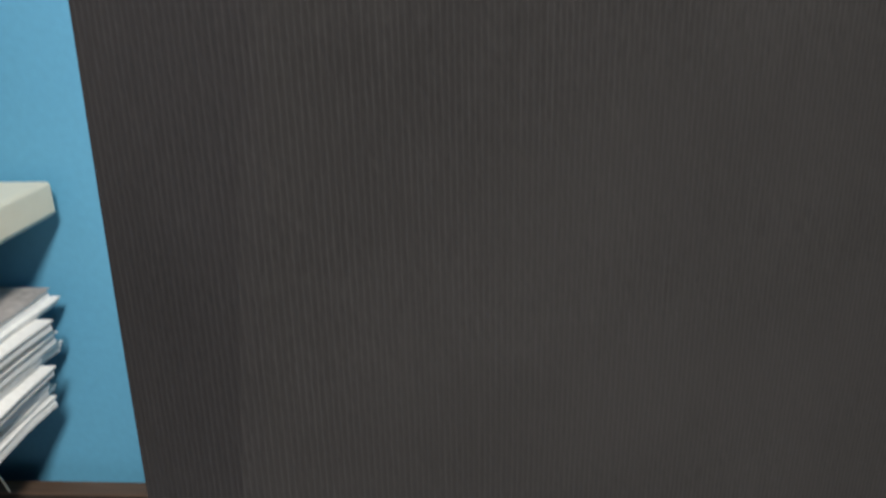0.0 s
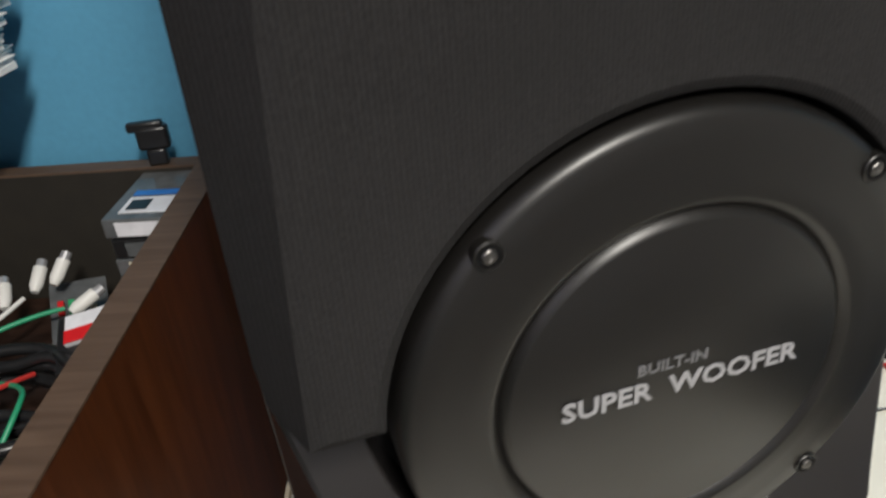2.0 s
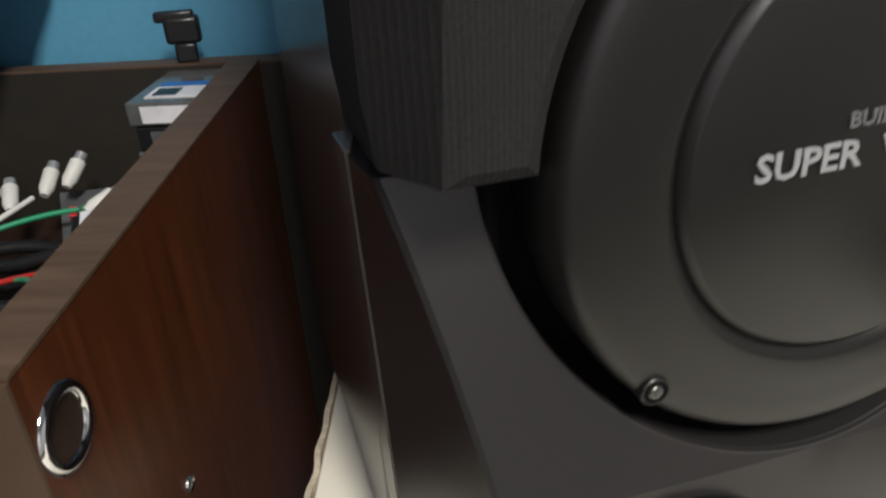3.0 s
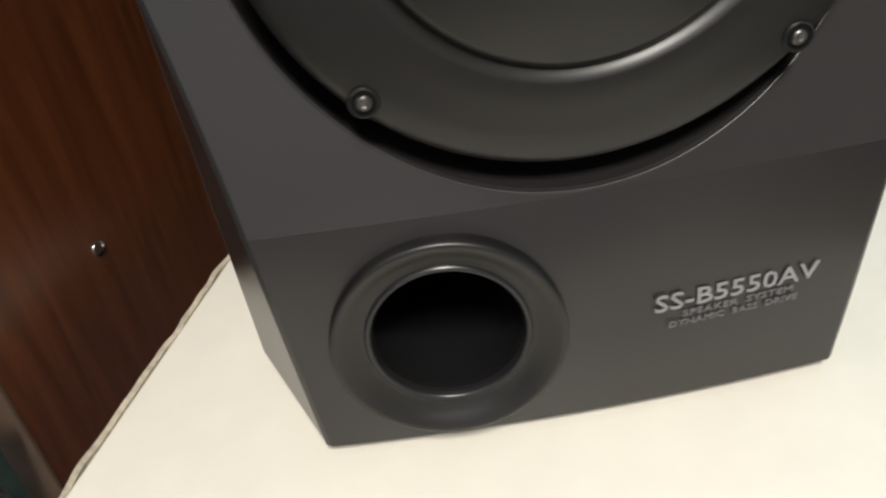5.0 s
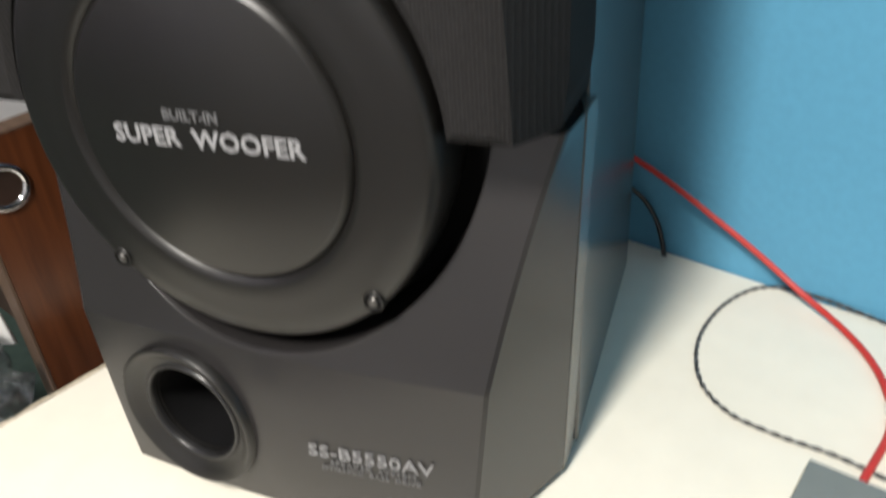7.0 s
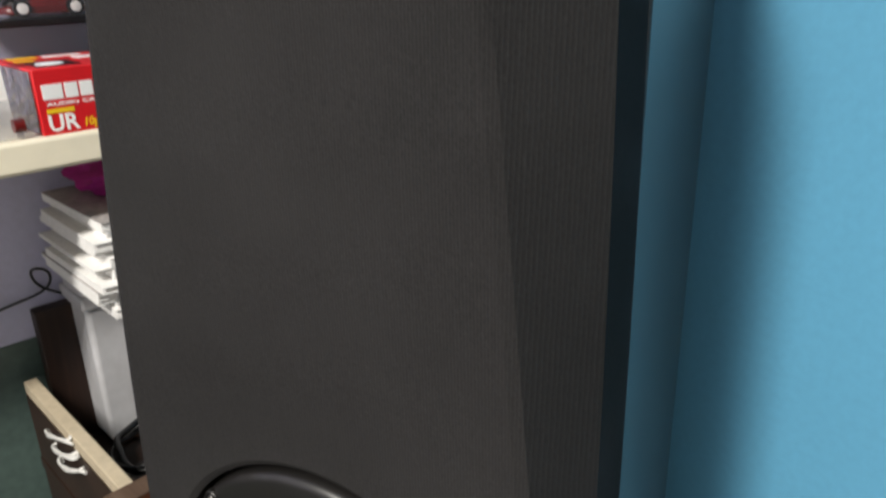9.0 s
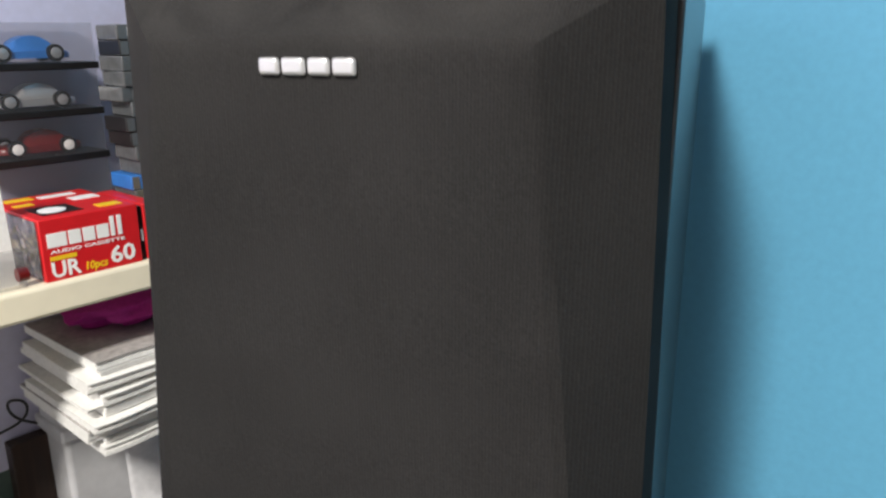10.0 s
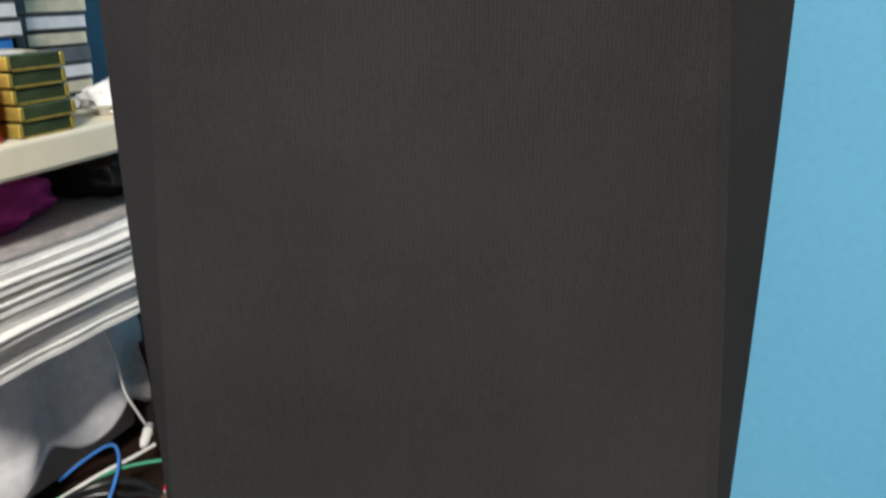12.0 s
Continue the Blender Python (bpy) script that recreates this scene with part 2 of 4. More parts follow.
def box_bm(x0, x1, y0, y1, z0, z1, bm=None):
    bm = bm or bmesh.new()
    v = [bm.verts.new((x, y, z)) for z in (z0, z1) for y in (y0, y1) for x in (x0, x1)]
    for f in ((0, 2, 3, 1), (4, 5, 7, 6), (0, 1, 5, 4), (2, 6, 7, 3), (0, 4, 6, 2), (1, 3, 7, 5)):
        bm.faces.new([v[i] for i in f])
    return bm


def lathe_bm(profile, seg=48, bm=None, close=False):
    """Turns (radius, height) points about the y axis; height runs along y."""
    bm = bm or bmesh.new()
    rings = []
    for r, h in profile:
        if r < 1e-6:
            rings.append([bm.verts.new((0, h, 0))])
        else:
            rings.append([bm.verts.new((r * math.cos(2 * math.pi * i / seg), h, r * math.sin(2 * math.pi * i / seg))) for i in range(seg)])
    for a, b in zip(rings, rings[1:]):
        for i in range(seg):
            j = (i + 1) % seg
            q = [a[i % len(a)], a[j % len(a)], b[j % len(b)], b[i % len(b)]]
            q = [v for k, v in enumerate(q) if v not in q[:k]]
            if len(q) > 2:
                bm.faces.new(q)
    return bm


UP = Matrix.Rotation(radians(90), 4, "X")


def tube(name, pts, radius, material, parent=None, label="", res=4):
    cu = bpy.data.curves.new(name, "CURVE")
    cu.dimensions, cu.bevel_depth, cu.bevel_resolution, cu.resolution_u, cu.use_fill_caps = "3D", radius, 2, res, True
    sp = cu.splines.new("NURBS")
    sp.points.add(len(pts) - 1)
    for p, q in zip(sp.points, pts):
        p.co = (*q, 1)
    sp.use_endpoint_u, sp.order_u = True, 3
    ob = bpy.data.objects.new(name, cu)
    me = bpy.data.meshes.new_from_object(ob)
    bpy.data.objects.remove(ob)
    me.materials.clear()
    me.materials.append(material)
    for p in me.polygons:
        p.use_smooth = True
    out = new(name, me)
    out.parent = parent
    if label:
        out["label"] = label
    return out


def lettering(name, text, size, m, material, parent, wide=1.0, extrude=0.0003, shear=0.0, space=1.0, weight=0.022):
    cu = bpy.data.curves.new(name, "FONT")
    cu.body, cu.size, cu.extrude, cu.shear, cu.space_character, cu.resolution_u = text, size, extrude, shear, space, 2
    cu.offset = size * weight
    ob = bpy.data.objects.new(name, cu)
    me = bpy.data.meshes.new_from_object(ob)
    bpy.data.objects.remove(ob)
    me.materials.clear()
    me.materials.append(material)
    xs = [v.co.x for v in me.vertices]
    k = wide / (max(xs) - min(xs))
    for v in me.vertices:
        v.co.x = (v.co.x - min(xs)) * k
    out = new(name, me)
    out.parent = parent
    out.matrix_local = m
    return out


# ---- the room ----
WALL_TILT = radians(-2.0)
WALL_Y = 0.3745


def structure(name, bm, material, label, category, **k):
    return tagged(part(name, bm, material, **k), label, category, kind="structure")


blue = structure("wall_north", box_bm(-0.606, 2.0, 0, 0.1, -0.75, 1.75), M_BLUE, "bright blue painted wall behind the loudspeaker", "wall")
blue.matrix_world = Matrix.Translation((0, WALL_Y, 0)) @ Matrix.Rotation(WALL_TILT, 4, "Z")
LX = -0.605
structure("wall_west", box_bm(LX - 0.1, LX, -2.4, 0.46, 0.205, 1.75), M_LILAC, "pale lilac painted wall behind the shelf", "wall")
structure("wall_dado", box_bm(LX - 0.1, LX + 0.002, -2.4, 0.46, -0.75, 0.205), M_GREEN, "dark green painted lower part of the wall", "wall")
structure("wall_south", box_bm(LX - 0.1, 2.1, -2.5, -2.4, -0.75, 1.75), M_ROOM, "plain off-white wall behind the camera", "wall")
structure("wall_east", box_bm(2.0, 2.1, -2.4, 0.4, -0.75, 1.75), M_WHITE, "plain off-white side wall", "wall")
structure("ceiling", box_bm(LX - 0.1, 2.1, -2.5, 0.6, 1.75, 1.85), M_WHITE, "plain white ceiling", "ceiling")
structure("floor", box_bm(LX - 0.1, 2.1, -2.5, 0.6, -0.85, -0.75), M_FLOOR, "brown-grey floor below the table", "floor")
lamp = thing("ceiling_lamp", "white ceiling batten lamp that lights the room", "lamp", pose(LAMP[0], LAMP[1], LAMP[2]))
part("housing", box_bm(-0.05, 0.05, -0.34, 0.34, 0.07, 0.13), M_WHITE, lamp, bevel=0.006)
part("diffuser", box_bm(-0.085, 0.085, -0.31, 0.31, 0.03, 0.068), M_LAMP, lamp, "glowing white diffuser", bevel=0.01)

# ---- the table ----
table = thing("table", "cream laminate table with a chipped bare edge", "table")
bm = box_bm(-0.216, 1.5, -0.25, 0.33, -0.022, 0.0)
for v in bm.verts:
    if v.co.y > 0:
        v.co.y = WALL_Y - 0.0015 + v.co.x * math.tan(WALL_TILT)
part("tabletop", bm, M_TABLE, table, bevel=0.0015)
bm = box_bm(-0.220, -0.2165, -0.25, 0.360, -0.021, -0.001)
bmesh.ops.subdivide_edges(bm, edges=[e for e in bm.edges if abs(e.verts[0].co.y - e.verts[1].co.y) > 0.5], cuts=90)
for v in bm.verts:
    v.co.x += 0.0022 * noise.noise(Vector((0, v.co.y * 55, v.co.z * 30))) - 0.0008
part("edge_band", bm, M_TEDGE, table, "rough worn bare edge")
for x in (-0.16, 1.4):
    for y in (-0.22, 0.28):
        part("leg", box_bm(x, x + 0.05, y, y + 0.05, -0.75, -0.023), M_TABLE, table, bevel=0.003)

# ---- the loudspeaker ----
SPK = pose(0, 0, 0, 0, 0, 18.1)
spk = thing("loudspeaker", "tall black hi-fi loudspeaker with cloth grille, standing on the table", "loudspeaker", SPK)
ZC, RC, RR = 0.2340, 0.1118, 0.1085
TOP = 0.709

bm = box_bm(-0.1490, 0.1490, 0.0790, 0.296, 0.006, TOP - 0.003)
for v in bm.verts:
    if v.co.y > 0.2:
        v.co.x = 0.1425 if v.co.x > 0 else -0.150
part("cabinet", bm, M_VINYL, spk, "glossy dark vinyl-covered cabinet", bevel=0.002)
part("joint_gap", box_bm(-0.1430, 0.1430, 0.070, 0.0788, 0.008, 0.245), M_DARK, spk, "black recessed joint")
part("grille_shadow_gap", box_bm(-0.1440, 0.1440, 0.066, 0.0788, 0.2455, TOP - 0.008), M_DARK, spk, "black recessed joint behind the grille")
for x in (-0.10, 0.10):
    for y in (0.03, 0.25):
        part("foot", lathe_bm([(0, 0), (0.011, 0), (0.012, 0.010), (0, 0.010)], 20), M_DARK, spk, m=Matrix.Translation((x, y, 0.0)) @ UP)


def front_y(z, x=0.125):
    bow = 1 - min(1.0, abs(x) / 0.125) ** 2
    if z < 0.114:
        u = max(0.0, (z - 0.007) / 0.107)
        return -0.0146 + 0.0038 * u - bow * (0.0060 - 0.0015 * u + 0.0055 * math.sin(math.pi * u))
    u = (z - 0.114) / 0.118
    wrap = 0.006 * max(0.0, u) ** 0.7 * (abs(x) / 0.150) ** 3
    return -0.0108 + u * 0.0330 + wrap - bow * 0.0045 * max(0.0, 1 - (z - 0.114) / 0.05)


def half_w(z):
    if z < 0.114:
        return 0.1125 + (z - 0.008) / 0.106 * 0.010
    u = (z - 0.114) / 0.118
    return 0.1225 + 0.0250 * (0.75 * u + 0.25 * u * u)


PX, PZ, PR = -0.0542, 0.0592, 0.0450


def bezel_bm():
    bm = bmesh.new()

    def V(x, z, y=None):
        return bm.verts.new((x, front_y(z, x) if y is None else y, z))

    def fan(a, b):
        i = j = 0
        while i < len(a) - 1 or j < len(b) - 1:
            if j == len(b) - 1 or (i < len(a) - 1 and (i + 1) / len(a) < (j + 1) / len(b)):
                bm.faces.new((a[i], a[i + 1], b[j]))
                i += 1
            else:
                bm.faces.new((a[i], b[j + 1], b[j]))
                j += 1
    n, m = 16, 24
    zb, zt = 0.0068, 0.114
    # lower face: a grid left and right of a square round the port, and a fan in the square
    hole = [V(PX + PR * math.cos(2 * math.pi * i / 48 + math.pi / 4), PZ + PR * math.sin(2 * math.pi * i / 48 + math.pi / 4)) for i in range(48)]
    x0, x1 = PX - 0.0475, PX + 0.0475
    cols = [("e", -1)] + [("x", x0 + (x1 - x0) * i / 8) for i in range(9)] + [("x", x1 + (0.108 - x1) * i / 8) for i in range(1, 9)] + [("e", 1)]
    rows = [zb + (zt - zb) * i / 6 for i in range(7)]
    grid = [[V(k[1] * half_w(z) if k[0] == "e" else k[1], z) for k in cols] for z in rows]
    for r in range(6):
        for c in range(len(cols) - 1):
            if 1 <= c < 9:
                continue
            bm.faces.new((grid[r][c], grid[r][c + 1], grid[r + 1][c + 1], grid[r + 1][c]))
    border = [grid[6][c] for c in range(9, 0, -1)] + [grid[r][1] for r in range(5, -1, -1)] + [grid[0][c] for c in range(2, 10)] + [grid[r][9] for r in range(1, 6)]
    border.append(border[0])
    fan(hole + [hole[0]], border)
    crease = grid[6]
    mid = min(range(len(crease)), key=lambda k: abs(crease[k].co.x))
    zs = [0.114 + 0.118 * i / n for i in range(n + 1)]
    for s in (-1, 1):
        arc = []
        for i in range(m + 1):
            a = -math.pi / 2 + (math.pi / 2 - 0.025) * i / m
            arc.append(V(s * 0.1192 * math.cos(a), ZC + 0.1192 * math.sin(a)))
        end = crease[-1] if s > 0 else crease[0]
        side = [end] + [V(s * half_w(z), z) for z in zs[1:]]
        base = crease[mid:] if s > 0 else crease[mid::-1]
        fan(arc, list(base) + side[1:])
        wall1 = [bm.verts.new((v.co.x * 0.990, v.co.y + 0.0025, ZC + (v.co.z - ZC) * 0.990)) for v in arc]
        wall2 = [bm.verts.new((v.co.x * 0.975, 0.034, ZC + (v.co.z - ZC) * 0.975)) for v in arc]
        for p, q in ((arc, wall1), (wall1, wall2)):
            for a, b, c, d in zip(p, p[1:], q[1:], q):
                bm.faces.new((a, b, c, d))
        flank = [grid[r][-1 if s > 0 else 0] for r in range(6)] + side
        f1 = [bm.verts.new((v.co.x + s * 0.0022, v.co.y + 0.0014, v.co.z)) for v in flank]
        f2 = [bm.verts.new((v.co.x + s * 0.0032, v.co.y + 0.0042, v.co.z)) for v in flank]
        f3 = [bm.verts.new((s * (0.1455 + 0.03 * v.co.z), 0.0540, max(0.0052, v.co.z))) for v in flank]
        f4 = [bm.verts.new((s * (0.1452 + 0.03 * v.co.z), 0.0562, max(0.0052, v.co.z))) for v in flank]
        f5 = [bm.verts.new((s * (0.1465 + 0.03 * v.co.z), 0.0765, max(0.0052, v.co.z))) for v in flank]
        for p, q in ((flank, f1), (f1, f2), (f2, f3), (f3, f4)):
            for a, b, c, d in zip(p, p[1:], q[1:], q):
                bm.faces.new((a, b, c, d))
        bm.faces.new((arc[-1], side[-1], f1[-1], f2[-1], f3[-1], f4[-1], f5[-1], wall2[-1], wall1[-1]))
        if s < 0:
            left = [f5[0], f4[0], f3[0], f2[0], f1[0]]
        else:
            right = [f1[0], f2[0], f3[0], f4[0], f5[0]]
    # rounded lower lip and underside
    low = [bm.verts.new((v.co.x, v.co.y + 0.003, 0.0045)) for v in grid[0]]
    for a, b, c, d in zip(grid[0], grid[0][1:], low[1:], low):
        bm.faces.new((a, b, c, d))
    bm.faces.new([left[4], grid[0][0], low[0]])
    bm.faces.new([right[0], grid[0][-1], low[-1]])
    bm.faces.new(left + low + right)
    return bm


bezel = part("front_bezel", bezel_bm(), M_PLASTIC, spk, "charcoal plastic lower front", smooth=True, angle=8)
rim_pts = []
for i in range(49):
    a = -math.pi + 0.03 + (math.pi - 0.06) * i / 48
    rx, rz = 0.1190 * math.cos(a), ZC + 0.1190 * math.sin(a)
    rim_pts.append((rx, front_y(rz, rx) + 0.0006, rz))
tube("recess_rim", rim_pts, 0.0008, M_PLASTIC, spk, "rounded rim of the woofer recess")
for sx in (-1, 1):
    bm = bmesh.new()
    rows = [[bm.verts.new((sx * (x + 0.03 * z), y, z)) for x, y in ((0.1440, 0.0545), (0.1462, 0.0552), (0.1468, 0.0765), (0.1380, 0.0765))] for z in (0.0050, 0.08, 0.16, 0.2325)]
    for a, b in zip(rows, rows[1:]):
        for i in range(4):
            bm.faces.new((a[i], a[(i + 1) % 4], b[(i + 1) % 4], b[i]))
    bm.faces.new(rows[0])
    bm.faces.new(rows[-1])
    part("side_strip", bm, M_STRIPV, spk, "smooth side strip before the joint, table reflection in its grey", bevel=0.0006)
part("recess_plate", lathe_bm([(0, 0.033), (0.135, 0.033), (0.135, 0.0355), (0, 0.0355)], 48), M_DARK, spk, m=Matrix.Translation((0, 0, ZC)))

# woofer cover: ring and inner disc
prof = [(RR - 0.004, 0.032), (RR, 0.012), (RR, -0.007), (RR - 0.0008, -0.0112), (RR - 0.0025, -0.0138), (RR - 0.0050, -0.0149), (0.095, -0.0155), (0.085, -0.0164), (0.0768, -0.0172), (0.0758, -0.0170), (0.0728, -0.0148), (0.0722, -0.0140)]
ring = part("woofer_ring", lathe_bm(prof, 96), M_RING, spk, "satin dark ring round the woofer cover", smooth=True, m=Matrix.Translation((0, 0, ZC)), angle=50)
part("woofer_disc", lathe_bm([(0.0728, -0.012), (0.0720, -0.0146), (0.0694, -0.0168), (0.0684, -0.0173), (0, -0.0178)], 96), M_RING, spk, "flat dark cover disc with printed words", smooth=True, m=Matrix.Translation((0, 0, ZC)), angle=50)
for sx in (-1, 1):
    for sz in (-1, 1):
        at = Matrix.Translation((sx * 0.0728, 0, ZC + sz * 0.0728))
        well = part("screw_well", lathe_bm([(0.0056, -0.0118), (0.0054, -0.0158), (0.0050, -0.0163), (0.0045, -0.0162), (0.0042, -0.0152)], 32), M_RING, spk, "low rim round a screw hole", smooth=True, m=at)
        # black disc above the uncut ring paints the shaded depth of the hole
        part("hole", lathe_bm([(0.0044, -0.0140), (0.0043, -0.01555), (0, -0.01555)], 28), M_DARK, well)
        scr = part("screw", lathe_bm([(0.0027, -0.0154), (0.0026, -0.0164), (0.0021, -0.0169), (0.0012, -0.0170), (0.0007, -0.0166), (0, -0.0165)], 24), M_STEEL, well, "recessed steel screw", smooth=True)
FRONT = Matrix.Rotation(radians(90), 4, "X")
lettering("lettering", "SUPER  WOOFER", 0.0120, Matrix.Translation((-0.0488, -0.0182, 0.2305)) @ FRONT, M_PRINT, spk, wide=0.101)
lettering("lettering", "BUILT-IN", 0.0068, Matrix.Translation((-0.0185, -0.0181, 0.2428)) @ FRONT, M_FAINT, spk, wide=0.029)


def on_front(x, z, wide):
    xm = x + wide / 2
    lean = math.atan2(front_y(z + 0.01, xm) - front_y(z - 0.01, xm), 0.02)
    turn = math.atan2(front_y(z, x + wide) - front_y(z, x), wide)
    return Matrix.Translation((x, min(front_y(z, x), front_y(z, xm) - turn * wide / 2) - 0.0005, z)) @ Matrix.Rotation(turn, 4, "Z") @ Matrix.Rotation(radians(90) - lean, 4, "X")


lettering("lettering", "SS-B5550AV", 0.0112, on_front(0.0262, 0.0590, 0.071), M_THIN, spk, wide=0.0705, weight=0.004)
lettering("lettering", "SPEAKER  SYSTEM", 0.0042, on_front(0.0382, 0.0542, 0.048), M_FAINT, spk, wide=0.048, weight=0.0)
lettering("lettering", "DYNAMIC  BASS  DRIVE", 0.0042, on_front(0.0327, 0.0497, 0.056), M_FAINT, spk, wide=0.056, weight=0.0)

# bass port
py = front_y(PZ, PX) - 0.0015
face = Matrix.Translation((PX, 0, PZ)) @ Matrix.Rotation(math.atan2(front_y(PZ, PX + 0.03) - front_y(PZ, PX - 0.03), 0.06), 4, "Z") @ Matrix.Rotation(-math.atan2(front_y(PZ + 0.03, PX) - front_y(PZ - 0.03, PX), 0.06), 4, "X")
prof = [(0.0472, py + 0.008), (0.0469, py - 0.0006), (0.0456, py - 0.0016), (0.0440, py - 0.0012), (0.0400, py + 0.0018), (0.0355, py + 0.0044), (0.0336, py + 0.0050), (0.0322, py + 0.0040), (0.0308, py + 0.0054), (0.0302, py + 0.011)]
part("port_flange", lathe_bm(prof, 72), M_RING, spk, "round bass port flange with a polished lip", smooth=True, m=face, angle=60)
part("port_lip", lathe_bm([(0.0336, py + 0.0047), (0.0330, py + 0.0036), (0.0318, py + 0.0034), (0.0309, py + 0.0046), (0.0305, py + 0.0080)], 72), M_BLACKP, spk, "polished black inner lip", smooth=True, m=face, angle=80)
part("port_tube", lathe_bm([(0.0304, py + 0.0085), (0.0302, py + 0.14)], 48), M_DARK, spk, "black port tube", smooth=True, m=face)
part("port_end", lathe_bm([(0, py + 0.139), (0.036, py + 0.139), (0.036, py + 0.142), (0, py + 0.142)], 32), M_DARK, spk, m=face)


def grille_bm():
    bm = bmesh.new()
    yf, yo, yb = -0.0095, 0.0235, 0.036
    zb, zt = 0.241, 0.680

    def V(x, y, z):
        return bm.verts.new((x, y, z))
    ca = math.asin((zb - ZC) / RC)
    arc = [V(RC * math.cos(a), yf, ZC + RC * math.sin(a)) for a in [ca + (math.pi - 2 * ca) * i / 40 for i in range(41)]]
    arcb = [V(v.co.x, yb, v.co.z) for v in arc]
    n = 16
    fl = [V(-0.1385 + 0.0365 * (i / n) ** 1.25, yf - 0.003 * math.sin(math.pi * i / n), zb + (zt - zb) * i / n) for i in range(n + 1)]
    fr = [V(-v.co.x, v.co.y, v.co.z) for v in fl]
    ft = [V(-0.102 + 0.204 * i / n, yf, zt + 0.003 * math.sin(math.pi * i / n)) for i in range(1, n)]
    rim = fl + ft + fr[::-1] + arc
    rim2 = []
    for v in rim:
        if v in arc:
            d = Vector((v.co.x, 0, v.co.z - ZC)).normalized() * 0.004
            w = v.co + d + Vector((0, -0.0022, 0))
            w.z = max(w.z, zb + 0.004)
        else:
            w = v.co + Vector((-0.006 * max(-1, min(1, v.co.x / 0.1)), -0.0022, 0))
            w.z = min(max(w.z, zb + 0.004), zt - 0.006 + (v.co.z - zt if v in ft else 0))
        rim2.append(bm.verts.new(w))
    for a, b, c, d in zip(rim, rim[1:] + rim[:1], rim2[1:] + rim2[:1], rim2):
        bm.faces.new((a, b, c, d))
    bm.faces.new(rim2)
    ol = [V(-0.1518 + 0.0060 * (i / n) - 0.0022 * math.sin(math.pi * i / n), yo, 0.258 + (TOP - 0.258) * i / n) for i in range(n + 1)]
    orr = [V(-v.co.x, yo, v.co.z) for v in ol]
    ot = [V(-0.1458 + 0.2916 * i / n, yo, TOP + 0.005 * math.sin(math.pi * i / n)) for i in range(1, n)]
    cl, cr = V(-0.1495, yo - 0.003, 0.2375), V(0.1495, yo - 0.003, 0.2375)
    for f, o, c in ((fl, ol, cl), (fr, orr, cr)):
        for i in range(n):
            bm.faces.new((f[i], f[i + 1], o[i + 1], o[i]))
        bm.faces.new((f[0], o[0], c))
    tf, to = [fl[-1]] + ft + [fr[-1]], [ol[-1]] + ot + [orr[-1]]
    for i in range(n):
        bm.faces.new((tf[i], tf[i + 1], to[i + 1], to[i]))
    outer = [cl] + ol + ot + orr[::-1] + [cr]
    back = [V(v.co.x * 0.998, 0.0735, v.co.z) for v in outer]
    for a, b, c, d in zip(outer, outer[1:], back[1:], back):
        bm.faces.new((a, b, c, d))
    for a, b, c, d in zip(arc, arc[1:], arcb[1:], arcb):
        bm.faces.new((a, b, c, d))
    bm.faces.new((fr[0], cr, back[-1], arcb[0], arc[0]))
    bm.faces.new((fl[0], cl, back[0], arcb[-1], arc[-1]))
    bmesh.ops.triangulate(bm, faces=[f for f in bm.faces if len(f.verts) > 20])
    return bm


GRILLE = part("grille", grille_bm(), M_CLOTH, spk, "dusty black ribbed cloth grille with bevelled edges", smooth=True, angle=21)
even = GRILLE.modifiers.new("even", "WEIGHTED_NORMAL")
even.weight, even.keep_sharp = 100, True
# badge: plain bright shapes
for i, (x, w) in enumerate(((-0.0325, 0.0110), (-0.0200, 0.0125), (-0.0060, 0.0115), (0.0070, 0.0120))):
    part("badge_shape", box_bm(x, x + w, -0.0150, -0.0115, 0.6650, 0.6730), M_BADGE, spk, "bright silver badge block", bevel=0.0018, seg=3)

# ---- the shelf and what stands on it ----
SZ, SX = 0.4715, -0.404
shelf = thing("wall_shelf", "thick cream laminate shelf fixed to the lilac wall", "shelf")
part("board", box_bm(LX + 0.001, SX, -1.3, 0.372, SZ - 0.029, SZ), M_SHELF, shelf, bevel=0.004, seg=3)
for y in (-0.8, 0.30):
    part("bracket", box_bm(LX + 0.001, SX - 0.10, y, y + 0.02, SZ - 0.055, SZ - 0.0305), M_SHELF, shelf)


def face_x(x, y, z):
    """On a face that looks along +x: text runs along +y, up is z."""
    return Matrix.Translation((x, y, z)) @ Matrix.Rotation(radians(90), 4, "Z") @ Matrix.Rotation(radians(90), 4, "X")


def bars(n, y0, y1, z0, z1, x, material, parent, name="print_bar", gap=0.25):
    w = (y1 - y0) / n
    for i in range(n):
        part(name, box_bm(x, x + 0.0006, y0 + i * w, y0 + (i + 1 - gap) * w, z0, z1), material, parent)


# big red cassette carton


def sized(corner, place, k):
    """Scales a thing about one corner and moves that corner to a place."""
    return Matrix.Translation(place) @ Matrix.Scale(k, 4) @ Matrix.Translation(-Vector(corner))


MX, MY0, MY1, MZ1 = -0.408, 0.004, 0.110, SZ + 0.0665
carton = thing("cassette_carton", "red card carton of ten audio cassettes with white print", "carton", sized((MX, MY0, SZ), (-0.4100, 0.0115, SZ), 0.864))
part("box", box_bm(-0.545, MX, MY0, MY1, SZ, MZ1), M_RED, carton, bevel=0.0012)
part("wrap_end", box_bm(-0.54, MX - 0.004, MY0 - 0.0022, MY0 - 0.0012, SZ + 0.002, MZ1 - 0.002), M_FILM, carton, "clear film wrap")
